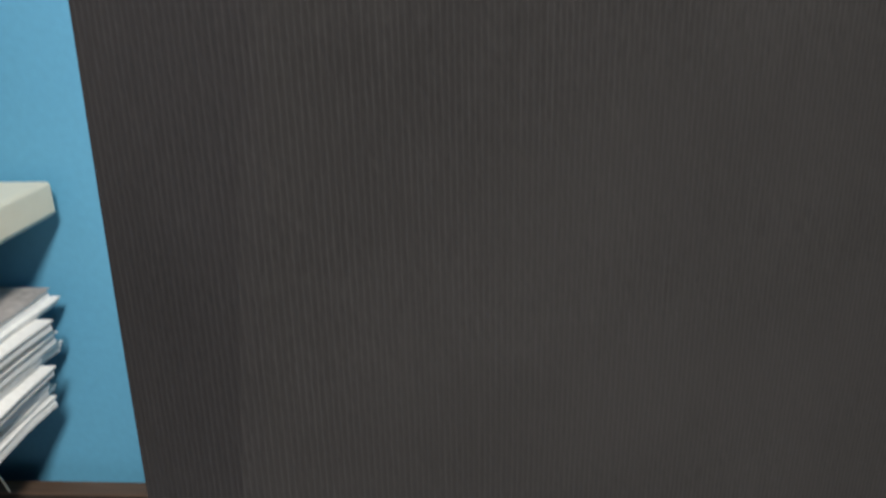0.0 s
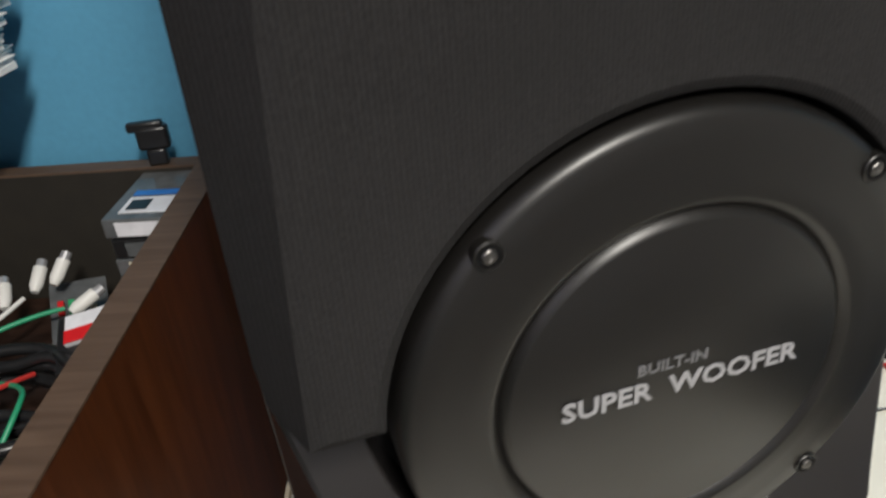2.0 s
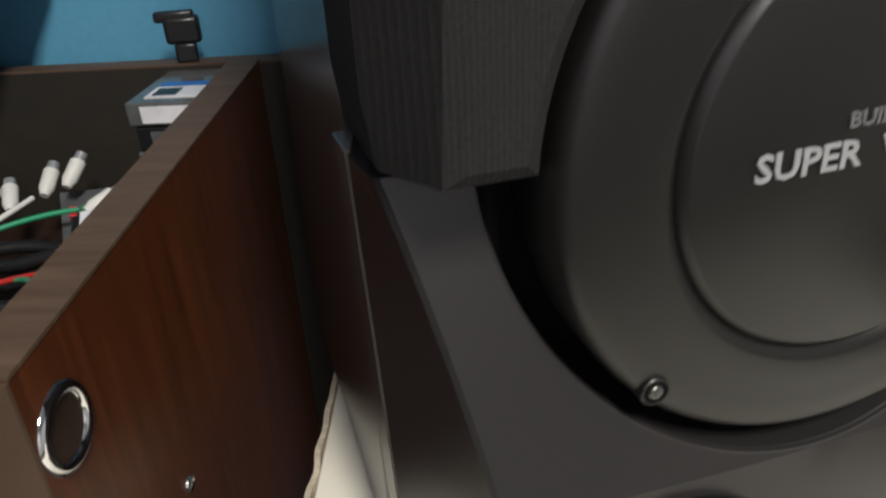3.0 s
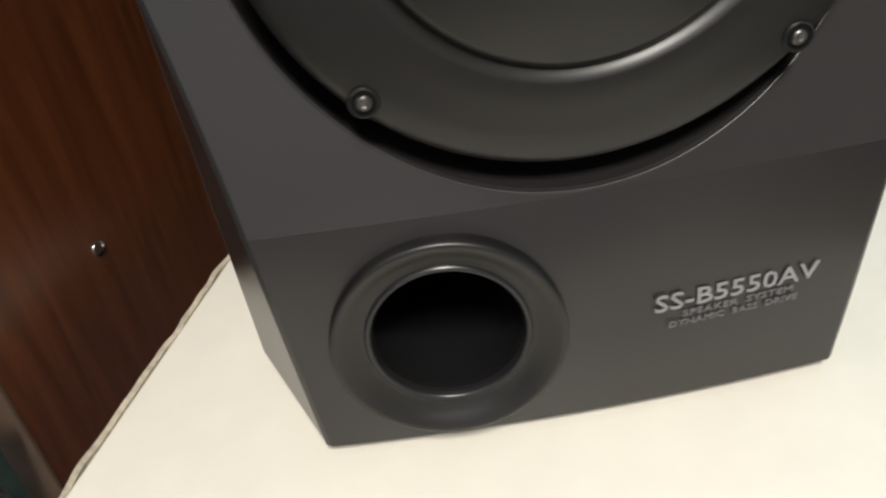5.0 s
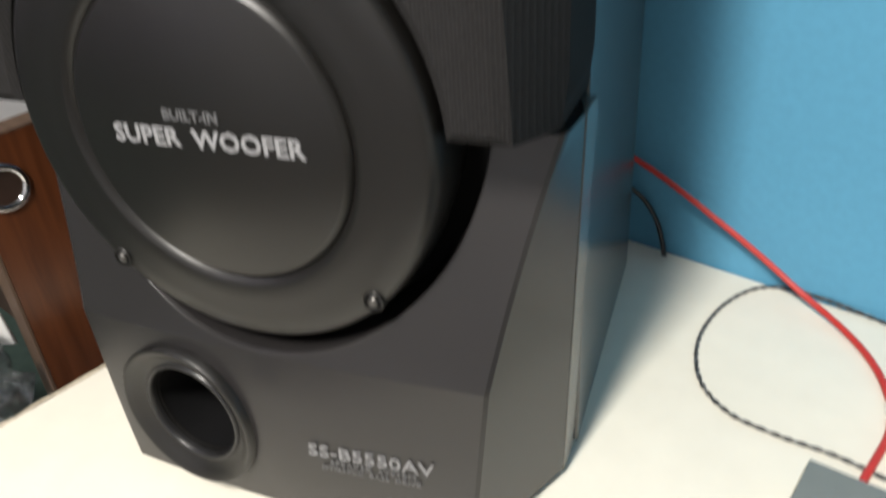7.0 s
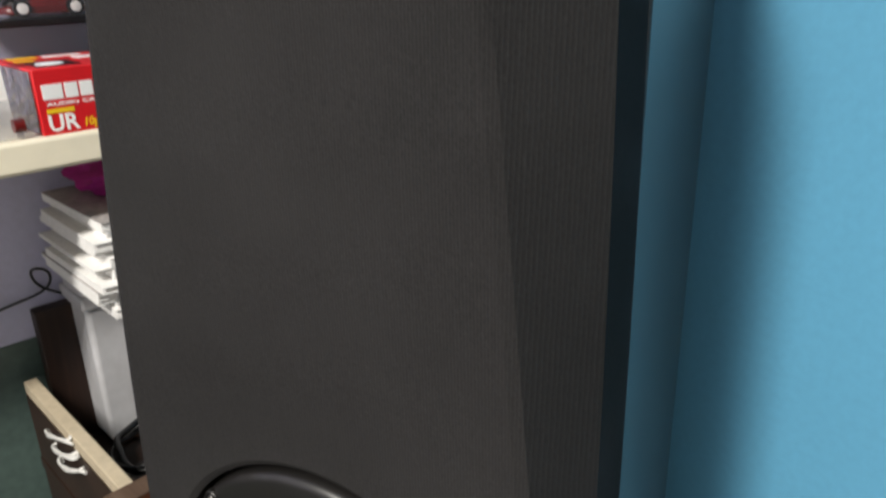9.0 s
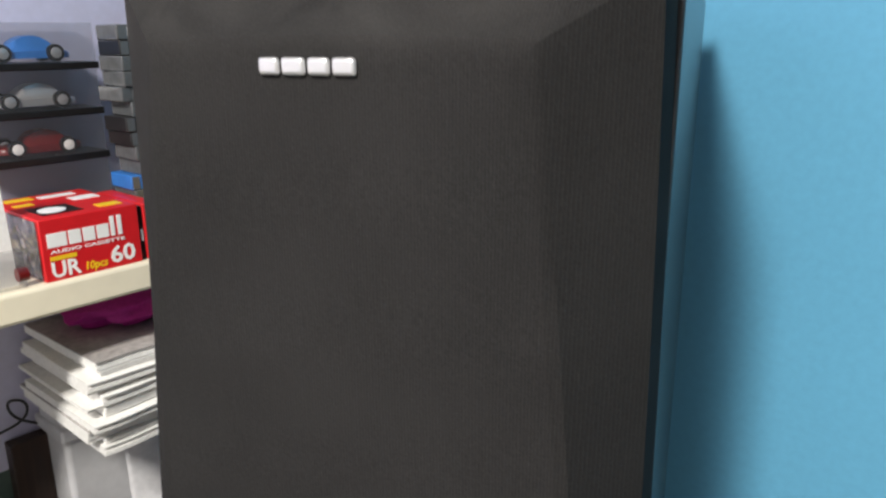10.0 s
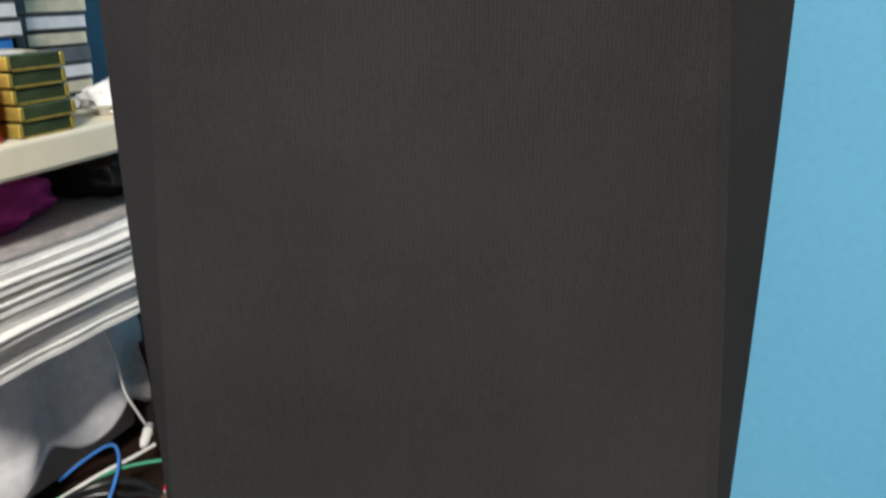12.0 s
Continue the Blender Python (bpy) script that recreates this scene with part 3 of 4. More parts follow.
# brand word as plain white shapes
bw = [(0.006, 0.020, 0.015), (0.028, 0.013, 0.015), (0.043, 0.013, 0.015), (0.058, 0.013, 0.015), (0.073, 0.005, 0.022), (0.081, 0.005, 0.022)]
for y, w, h in bw:
    part("print_shape", box_bm(MX, MX + 0.0007, MY0 + y, MY0 + y + w, SZ + 0.036, SZ + 0.036 + h), M_INK, carton, bevel=0.0003)
lettering("lettering", "AUDIO CASSETTE", 0.005, face_x(MX + 0.0003, MY0 + 0.008, SZ + 0.0295), M_INK, carton, wide=0.080)
lettering("lettering", "UR", 0.0235, face_x(MX + 0.0003, MY0 + 0.007, SZ + 0.004), M_INK, carton, wide=0.030)
part("print_bar", box_bm(MX, MX + 0.0006, MY0 + 0.007, MY0 + 0.034, SZ + 0.022, SZ + 0.0265), M_YELLOW, carton)
lettering("lettering", "10pcs", 0.0125, face_x(MX + 0.0003, MY0 + 0.042, SZ + 0.005), M_YELLOW, carton, wide=0.024, shear=0.2)
lettering("lettering", "60", 0.026, face_x(MX + 0.0003, MY0 + 0.070, SZ + 0.006), M_INK, carton, wide=0.028)
part("picture", box_bm(-0.47, -0.425, MY0 + 0.012, MY0 + 0.055, MZ1, MZ1 + 0.0006), M_BLACKP, carton, "dark printed picture on the top")
part("picture", lathe_bm([(0, 0), (0.014, 0), (0.014, 0.0008), (0, 0.0008)], 24), M_INK, carton, "pale round printed picture", m=Matrix.Translation((-0.445, MY0 + 0.03, MZ1 + 0.0004)) @ UP)
for x, y, w, d, mm in ((-0.535, 0.012, 0.03, 0.016, M_YELLOW), (-0.53, 0.048, 0.04, 0.014, M_INK), (-0.50, 0.070, 0.03, 0.02, M_INK), (-0.44, 0.072, 0.025, 0.018, M_YELLOW), (-0.50, 0.010, 0.02, 0.012, M_YELLOW)):
    part("print_bar", box_bm(x, x + d, MY0 + y, MY0 + y + w, MZ1, MZ1 + 0.0006), mm, carton)

small = thing("cassette_pack", "narrow red and black cassette pack beside the carton", "cassette pack", sized((-0.410, 0.1125, SZ), (-0.4115, 0.1040, SZ), 0.864))
part("box", box_bm(-0.52, -0.410, 0.1185, 0.1385, SZ, SZ + 0.064), M_RED, small, bevel=0.0012)
part("side", box_bm(-0.52, -0.412, 0.1125, 0.1180, SZ, SZ + 0.062), M_BLACKP, small, "black edge of the pack", bevel=0.0008)
part("print_bar", box_bm(-0.410, -0.4094, 0.126, 0.1285, SZ + 0.018, SZ + 0.044), M_INK, small)
part("print_bar", box_bm(-0.412, -0.4114, 0.1140, 0.1165, SZ + 0.022, SZ + 0.036), M_INK, small)

for i in range(5):
    z = SZ + i * 0.0132
    tp = thing("wrapped_cassette", "dark olive cassette in gold-edged foil wrap, in a stack", "cassette", pose(-0.409 + 0.002 * math.sin(i * 2.1), 0.1405 + 0.002 * math.sin(i * 1.3), z) @ Matrix.Scale(0.83, 4), "stack of wrapped cassettes")
    part("case", box_bm(-0.109, 0, 0.004, 0.066, 0, 0.0150), M_OLIVE, tp, bevel=0.0015)
    part("gold_edge", box_bm(-0.108, 0.0006, 0.0, 0.0055, 0.0010, 0.0140), M_GOLD, tp, "crinkled gold foil edge", bevel=0.0014)
    part("gold_edge", box_bm(-0.108, 0.0006, 0.0620, 0.0680, 0.0010, 0.0140), M_GOLD, tp, "crinkled gold foil edge", bevel=0.0014)
    part("gold_line", box_bm(-0.108, 0.0005, 0.006, 0.0615, 0.0002, 0.0022), M_GOLD, tp)
    if i == 4:
        part("label", box_bm(-0.05, -0.01, 0.008, 0.030, 0.0150, 0.0158), M_LABEL, tp, "white and blue paper label")
        part("label", box_bm(-0.09, -0.055, 0.008, 0.030, 0.0150, 0.0158), M_BLUEL, tp)
        part("label", box_bm(-0.07, -0.02, 0.036, 0.056, 0.0150, 0.0158), M_BEIGE, tp)


def cassette_case(x, y, z, body, label_mat, group, wide=0.105, depth=0.068, off=0.0):
    ob = thing("cassette_case", "cassette in a plastic case with a paper spine label", "cassette", pose(x, y, z, 0, 0, off), group)
    part("case", box_bm(-depth, 0, 0, wide, 0, 0.0148), body, ob, bevel=0.0012)
    part("spine_label", box_bm(-0.002, 0.0007, wide * 0.16, wide * 0.97, 0.0022, 0.0126), label_mat, ob, "paper spine label")
    part("hinge", box_bm(-0.004, 0.0006, wide * 0.02, wide * 0.13, 0.001, 0.0138), M_GREYP, ob)
    return ob


rng = random.Random(4)
kinds_a = [(M_GREYP, M_BLUEL), (M_GREYP, M_LABEL), (M_GREYP, M_LABEL), (M_GREYP, M_BLUEL), (M_BLUEL, M_BLUEL), (M_GREYP, M_LABEL), (M_GREYP, M_LABEL), (M_BLACKP, M_GREYP), (M_BLACKP, M_BLACKP), (M_GREYP, M_GREENL), (M_GREYP, M_GREYP), (M_GREYP, M_LABEL), (M_GREYP, M_LABEL), (M_BLACKP, M_BLACKP), (M_GREYP, M_LABEL), (M_GREYP, M_BEIGE)]
for i, (a, b) in enumerate(kinds_a[:15]):
    cassette_case(-0.460 + rng.uniform(-0.003, 0.003), 0.129 + rng.uniform(-0.003, 0.003) + (0.006 if i in (5, 6, 9) else 0), SZ + i * 0.0149, a, b, "tall stacks of cassettes", wide=0.068, depth=0.045, off=rng.uniform(-2, 2))
kinds_b = [M_LABEL, M_BEIGE, M_LABEL, M_GREYP, M_BEIGE, M_LABEL, M_BEIGE, M_LABEL, M_GREYP, M_GREYP, M_LABEL, M_BEIGE, M_LABEL, M_GREYP, M_LABEL, M_LABEL, M_LABEL]
for i, b in enumerate(kinds_b):
    cassette_case(-0.490 + rng.uniform(-0.003, 0.003), 0.222 + rng.uniform(-0.003, 0.003) + (0.012 if i == 16 else 0), SZ + i * 0.0152, M_GREYP if i % 4 else M_BLACKP, b, "tall stacks of cassettes", wide=0.084, off=rng.uniform(-1.5, 1.5))


def crumple_bm(sx, sy, sz, seed, n=26, rough=0.35, freq=3.0):
    bm = bmesh.new()
    bmesh.ops.create_icosphere(bm, subdivisions=4, radius=1)
    for v in bm.verts:
        d = v.co.normalized()
        k = 1 + rough * noise.noise(d * freq + Vector((seed, 0, 0))) + rough * 0.6 * abs(noise.noise(d * freq * 2.7 + Vector((0, seed, 0))))
        v.co = Vector((d.x * sx, d.y * sy, d.z * sz)) * k
    z0 = min(v.co.z for v in bm.verts)
    for v in bm.verts:
        v.co.z = max(0.0, v.co.z - z0 * 0.75)
    return bm


def lump(name, label, category, material, m, sx, sy, sz, seed, **k):
    ob = part(name, crumple_bm(sx, sy, sz, seed, **k), material, smooth=True, angle=60)
    ob.matrix_world = m
    return tagged(ob, label, category)


lump("crumpled_paper", "crumpled white paper on the end of the shelf", "paper", M_PAPER, pose(-0.440, 0.285, SZ), 0.030, 0.036, 0.016, 3.0)

# clear display cases with model cars


def model_car(parent, body, dark, long=0.092):
    n, w = 22, 0.017
    bm = bmesh.new()
    rows = []
    for i in range(n + 1):
        u = i / n
        hood = 0.010 + 0.004 * math.sin(math.pi * u)
        cab = 0.0125 * max(0.0, 1 - ((u - 0.56) / 0.24) ** 2) ** 0.6
        k = (1 - abs(2 * u - 1) ** 4) ** 0.5
        prof = [(-w * k, 0.004), (-w * k, hood * 0.8), (-w * 0.75 * k, hood), (-w * 0.6 * k, hood + cab), (w * 0.6 * k, hood + cab), (w * 0.75 * k, hood), (w * k, hood * 0.8), (w * k, 0.004)]
        rows.append([bm.verts.new((x, (u - 0.5) * long, z)) for x, z in prof])
    for a, b in zip(rows, rows[1:]):
        for i in range(7):
            bm.faces.new((a[i], a[i + 1], b[i + 1], b[i]))
    bmesh.ops.remove_doubles(bm, verts=bm.verts, dist=1e-5)
    part("body", bm, body, parent, "shiny model car body", smooth=True, angle=50)
    for y in (-0.29, 0.27):
        for s in (-1, 1):
            wh = part("wheel", lathe_bm([(0, -0.003), (0.0085, -0.003), (0.0092, 0), (0.0085, 0.003), (0, 0.003)], 20), dark, parent, smooth=True, m=Matrix.Translation((s * 0.0165, y * long, 0.0092)) @ Matrix.Rotation(radians(90), 4, "Z"))
            part("hubcap", lathe_bm([(0, -0.0042), (0.0052, -0.0036), (0.0056, -0.003)], 16), M_INK if body is M_DRED else M_SILVER, wh)
            part("hubcap", lathe_bm([(0, 0.0042), (0.0052, 0.0036), (0.0056, 0.003)], 16), M_INK if body is M_DRED else M_SILVER, wh)


for i, (paint, tone) in enumerate(((M_BLACKP, "black"), (M_DRED, "dark red vintage"), (M_SILVER, "silver sports"), (M_BLUEL, "blue and white racing"))):
    z = SZ + i * 0.0475 + (0.037 if i else 0)
    lid = 0.0467 if i else 0.0835
    case = thing("display_case", "clear display case holding a %s model car" % tone, "display case", pose(-0.572, 0.084, z), "stack of model car cases")
    part("plinth", box_bm(-0.026, 0.028, -0.066, 0.064, 0.0, 0.0075), M_BLACKP, case, bevel=0.001)
    part("cover", box_bm(-0.025, 0.027, -0.063, 0.061, 0.0078, lid), M_CLEAR, case, "clear acrylic cover")
    car = new("model_car")
    car.parent = case
    car.matrix_local = pose(0, 0, 0.0077)
    model_car(car, paint, M_BLACKP)

card = thing("white_card", "white printed card leaning beside the carton", "card", pose(-0.425, -0.006, SZ, 0, -4, 4))
part("sheet", box_bm(-0.004, 0, -0.16, 0, 0, 0.115), M_PAPER, card)
for k in range(6):
    part("print_bar", box_bm(0.0001, 0.0006, -0.15, -0.045 - 0.012 * (k % 3), 0.016 + k * 0.012, 0.019 + k * 0.012), M_PAPERD, card)
pot = thing("clear_box", "small clear plastic box with a dark red cap inside", "box", pose(-0.414, -0.066, SZ))
part("box", box_bm(-0.006, 0.004, 0, 0.062, 0.001, 0.034), M_CLEAR, pot, bevel=0.001)
part("cap", lathe_bm([(0, 0.052), (0.006, 0.052), (0.006, 0.0605), (0, 0.0605)], 20), M_DRED, pot, "dark red cap", m=Matrix.Translation((-0.001, 0.004, 0.012)))

# ---- under the shelf ----
PZ0 = 0.2755
z = PZ0
thick = [0.96 * h for h in (0.0115, 0.0065, 0.0125, 0.0055, 0.0095, 0.0110, 0.0050, 0.0120, 0.0070, 0.0105, 0.0075, 0.0107)]
for i, th in enumerate(thick):
    j = rng.uniform(-0.012, 0.012)
    slip = rng.uniform(-0.012, 0.004)
    mag = thing("magazine", "white magazine with a worn grey cover, in a pile", "magazine", pose(-0.414 + slip, 0.042 + rng.uniform(-0.010, 0.008), z, 0, 0, rng.uniform(-1.5, 1.5)), "pile of magazines under the shelf")
    lower = [("page_block", 0.0002 + (th - 0.0016) * k / 2, 0.0001 + (th - 0.0016) * (k + 1) / 2, M_PAPER, 0.0007 + 0.0011 * (k + i) % 0.003) for k in range(2)]
    for nm, z0, z1, mm, back in lower + [("cover", th - 0.0014, th - 0.0004, M_PAPERD if i in (3, 11) else M_PAPER, -0.0008)]:
        bm = box_bm(-0.165, -back, 0, 0.306 + j, z0, z1)
        bmesh.ops.subdivide_edges(bm, edges=[e for e in bm.edges if abs(e.verts[0].co.y - e.verts[1].co.y) > 0.2], cuts=18)
        for v in bm.verts:
            if v.co.x > -0.1:
                v.co.x += 0.0035 * noise.noise(Vector((v.co.y * 18, i * 3.1, 0)))
                v.co.z += min(0.0016, th * 0.16) * noise.noise(Vector((v.co.y * 11, i * 1.7, 5)))
        part(nm, bm, mm, mag, smooth=True)
    z += th
PTOP = z
lump("magenta_cloth", "folded magenta cloth lying on the magazines", "cloth", M_MAGENTA, pose(-0.520, 0.155, PTOP), 0.060, 0.090, 0.026, 7.0, rough=0.25)
lump("black_bag", "black bag stuffed under the shelf", "bag", M_BLACKP, pose(-0.520, 0.300, PTOP), 0.070, 0.036, 0.034, 9.0, rough=0.2)

bin_ = thing("storage_bin", "light grey plastic storage bin below the magazines", "bin")
part("body", box_bm(-0.600, -0.535, 0.050, 0.335, 0.070, PZ0 - 0.0005), M_BIN, bin_, bevel=0.006, seg=3)
part("rim", box_bm(-0.6035, -0.530, 0.046, 0.339, PZ0 - 0.028, PZ0 - 0.012), M_BIN, bin_, "thicker rim", bevel=0.003)
# grey sheet hanging in folds before the bin
bm = bmesh.new()
nu, nv = 46, 22
g = []
for a in range(nu + 1):
    col = []
    for b in range(nv + 1):
        y, u = 0.105 + 0.235 * a / nu, b / nv
        x = -0.512 + 0.010 * math.sin(y * 52) * (0.4 + 0.6 * u) + 0.008 * noise.noise(Vector((y * 22, u * 4, 2)))
        col.append(bm.verts.new((x + 0.012 * u, y, PZ0 - 0.004 - u * (0.150 + 0.014 * math.sin(y * 60)))))
    g.append(col)
for a in range(nu):
    for b in range(nv):
        bm.faces.new((g[a][b], g[a + 1][b], g[a + 1][b + 1], g[a][b + 1]))
sheet = part("grey_plastic_sheet", bm, M_GREYBAG, smooth=True, angle=70)
so = sheet.modifiers.new("thick", "SOLIDIFY")
so.thickness = 0.0012
tagged(sheet, "grey plastic sheet hanging in soft folds from the bin", "plastic sheet")
tagged(tube("hanging_cord", [(-0.495, 0.270, 0.235), (-0.484, 0.272, 0.20), (-0.478, 0.266, 0.165), (-0.476, 0.280, 0.13), (-0.476, 0.296, 0.092)], 0.0017, M_WHITEW), "thin white cord hanging before the grey sheet", "cord")
tagged(tube("cream_string", [(-0.470, 0.300, 0.2525), (-0.464, 0.304, 0.235), (-0.464, 0.314, 0.205)], 0.0010, M_SHELF), "short cream string hanging from the magazines", "string")

# ---- open brown cabinet beside the table ----
FX = -0.275
cab = thing("open_cabinet", "open-topped dark brown wooden cabinet filled with cables", "cabinet")
bm = box_bm(FX - 0.022, FX, -0.036, 0.334, -0.40, 0.173)
for v in bm.verts:
    if v.co.z > 0 and v.co.y > 0:
        v.co.z = 0.1875
side = part("side_panel", bm, M_BROWN, cab, "brown wood-veneer side panel")
bm = box_bm(FX - 0.0225, FX + 0.0004, -0.0363, 0.334, 0.1732, 0.1750)
for v in bm.verts:
    if v.co.y > 0:
        v.co.z += 0.013
part("top_edge", bm, M_BTOP, side, "paler top edge, lit tone put into its colour")
part("front_edge", box_bm(FX - 0.0225, FX + 0.0002, -0.0385, -0.0365, -0.40, 0.173), M_BTOP, side)
gr = part("grommet", lathe_bm([(0.0125, 0.006), (0.0128, -0.001), (0.0150, -0.0026), (0.0178, -0.0016), (0.0185, 0.0004)], 40), M_CHROME, side, "round chrome ring", smooth=True, m=Matrix.Translation((FX, -0.017, 0.137)) @ Matrix.Rotation(radians(90), 4, "Z"), angle=60)
part("hole", lathe_bm([(0, -0.0004), (0.0124, -0.0004), (0.0124, 0.0), (0, 0.0)], 28), M_DBROWN, side, m=Matrix.Translation((FX, -0.017, 0.137)) @ Matrix.Rotation(radians(90), 4, "Z"))
part("peg_socket", lathe_bm([(0, -0.0003), (0.0036, -0.0004), (0.0046, -0.0012), (0.0050, 0.0002)], 24), M_CHROME, side, "small steel peg socket", smooth=True, m=Matrix.Translation((FX, 0.060, 0.031)) @ Matrix.Rotation(radians(90), 4, "Z"))
# Back board overruns the side panel, an added dark fill for the shaded gap.
part("back_panel", box_bm(-0.60, FX + 0.024, 0.3345, 0.352, -0.40, 0.185), M_BLACKBOARD, cab, "nearly black back board, widened to fill the shaded gap")
part("back_top_edge", box_bm(-0.60, FX + 0.024, 0.3343, 0.3525, 0.1852, 0.1870), M_BTOP, cab, "top edge with the lit tone in its colour")
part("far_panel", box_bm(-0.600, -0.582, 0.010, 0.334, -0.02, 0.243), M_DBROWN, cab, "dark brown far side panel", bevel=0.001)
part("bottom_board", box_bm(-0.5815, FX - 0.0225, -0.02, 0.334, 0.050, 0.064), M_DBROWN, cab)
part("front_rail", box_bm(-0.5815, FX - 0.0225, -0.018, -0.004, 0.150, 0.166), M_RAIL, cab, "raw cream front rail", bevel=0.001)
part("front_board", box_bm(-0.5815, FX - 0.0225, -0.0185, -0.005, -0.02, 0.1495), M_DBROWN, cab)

clip = thing("black_clip", "small black plastic clip standing on the cabinet's back board", "clip", pose(-0.330, 0.341, 0.187, 0, 0, 12))
part("jaw", box_bm(-0.013, 0.013, -0.006, 0.006, 0.014, 0.034), M_BLACKP, clip, bevel=0.003)
part("stem", box_bm(-0.008, 0.008, -0.005, 0.005, 0.0, 0.0145), M_BLACKP, clip, bevel=0.002)
part("lever", box_bm(-0.019, 0.010, -0.004, 0.004, 0.030, 0.038), M_BLACKP, clip, bevel=0.002)

pile = [(0.064, M_BLACKP, M_BEIGE), (0.081, M_GREYP, M_RED), (0.098, M_BLACKP, M_BLACKP), (0.115, M_GREYP, M_RED), (0.132, M_GREYP, M_BEIGE), (0.149, M_BLACKP, M_GREYP), (0.166, M_GREYP, M_LABEL)]
for i, (z, a, b) in enumerate(pile):
    ob = thing("cassette_case", "cassette in a clear case piled in the cabinet", "cassette", pose(-0.347 + 0.002 * (i % 3), 0.252 + 0.003 * math.sin(i), z, 0, 0, rng.uniform(-4, 4)), "cassettes piled in the cabinet")
    part("case", box_bm(0, 0.054, 0, 0.090, 0, 0.0160), a, ob, bevel=0.0012)
    part("spine_label", box_bm(0.010, 0.050, -0.0007, 0.002, 0.002, 0.0135), b, ob)
    if i == 6:
        part("top_label", box_bm(0.010, 0.050, 0.010, 0.036, 0.0160, 0.0168), M_LABEL, ob, "white paper label")
        part("top_label", box_bm(0.014, 0.030, 0.014, 0.030, 0.0168, 0.0174), M_BLACKP, ob)
        part("top_label", box_bm(0.010, 0.050, 0.040, 0.048, 0.0160, 0.0168), M_BLUEL, ob)
fl = thing("cassette_insert", "red and white cassette insert lying on the cables", "paper card", pose(-0.372, 0.196, 0.108, 18, -8, 14))
part("sheet", box_bm(0, 0.040, 0, 0.026, 0, 0.004), M_LABEL, fl)
part("print_bar", box_bm(0.0, 0.040, 0, 0.012, 0.0041, 0.0047), M_RED, fl)
part("holder", box_bm(-0.008, 0.044, -0.022, 0.030, -0.008, -0.0004), M_BLACKP, fl, bevel=0.001)


def coil(name, label, cx, cy, z, r, rad, material, turns, seed):
    q = random.Random(seed)
    pts = []
    for i in range(turns * 14):
        a = i / 14 * 2 * math.pi
        k = r * (1 + 0.16 * q.uniform(-1, 1))
        pts.append((cx + k * math.cos(a) * 1.0, cy + k * math.sin(a) * 0.9, z + 0.012 * math.sin(a * 0.37 + seed) + 0.010 * i / (turns * 14) + 0.004 * q.uniform(-1, 1)))
    return tagged(tube(name, pts, rad, material, res=3), label, "cable")


coil("black_cable", "thick black cable coiled in the cabinet", -0.405, 0.145, 0.085, 0.062, 0.0048, M_BLACKP, 4, 1)
coil("black_cable", "thick black cable coiled in the cabinet", -0.375, 0.095, 0.082, 0.050, 0.0042, M_BLACKP, 4, 2)
coil("black_cable", "black cable coiled in the cabinet", -0.470, 0.080, 0.082, 0.055, 0.0040, M_BLACKP, 3, 5)
for i, (mm, pts, what) in enumerate((
        (M_GREENW, [(-0.50, 0.17, 0.080), (-0.45, 0.20, 0.112), (-0.41, 0.235, 0.113), (-0.395, 0.245, 0.110)], "green"),
        (M_BLUEW, [(-0.52, 0.20, 0.082), (-0.48, 0.24, 0.122), (-0.44, 0.215, 0.122), (-0.42, 0.17, 0.100), (-0.40, 0.12, 0.085)], "blue"),
        (M_WHITEW, [(-0.50, 0.14, 0.080), (-0.46, 0.19, 0.108), (-0.435, 0.225, 0.116), (-0.428, 0.250, 0.118)], "white"),
        (M_REDW, [(-0.46, 0.10, 0.090), (-0.43, 0.13, 0.104), (-0.41, 0.16, 0.102), (-0.40, 0.19, 0.090)], "red"),
        (M_GREENW, [(-0.39, 0.10, 0.080), (-0.375, 0.13, 0.108), (-0.385, 0.16, 0.105), (-0.42, 0.18, 0.090)], "green"))):
    tagged(tube("thin_cable", pts, 0.0020, mm), "thin %s signal cable lying on the coils" % what, "cable")
for x, y, z, ry, rz in ((-0.448, 0.252, 0.108, 62, 110), (-0.430, 0.268, 0.112, 58, 90), (-0.412, 0.268, 0.118, 55, 75), (-0.385, 0.236, 0.112, 75, 50), (-0.348, 0.060, 0.098, 70, 40)):
    pl = thing("signal_plug", "white plastic signal plug with a metal tip", "plug", pose(x, y, z, 0, 0, rz) @ Matrix.Rotation(radians(ry), 4, "Y"), "plugs among the cables")
    part("sleeve", lathe_bm([(0, 0), (0.0032, 0), (0.0054, 0.006), (0.0056, 0.022), (0, 0.022)], 18), M_WHITEW, pl, smooth=True, m=UP)
    part("tip", lathe_bm([(0, 0.022), (0.0042, 0.022), (0.0042, 0.029), (0, 0.029)], 16), M_SILVER, pl, m=UP)
board = thing("circuit_board", "small circuit board with coloured components and wires", "circuit board", pose(-0.395, 0.262, 0.092, 14, 6, 25))
part("board", box_bm(-0.022, 0.022, -0.04, 0.04, 0, 0.0016), M_GREYP, board)
for k in range(8):
    part("component", box_bm(-0.016 + 0.008 * (k % 4), -0.011 + 0.008 * (k % 4), -0.03 + 0.03 * (k // 4), -0.018 + 0.03 * (k // 4), 0.0016, 0.008), (M_RED, M_GREENL, M_BLACKP, M_BEIGE)[k % 4], board, bevel=0.0006)

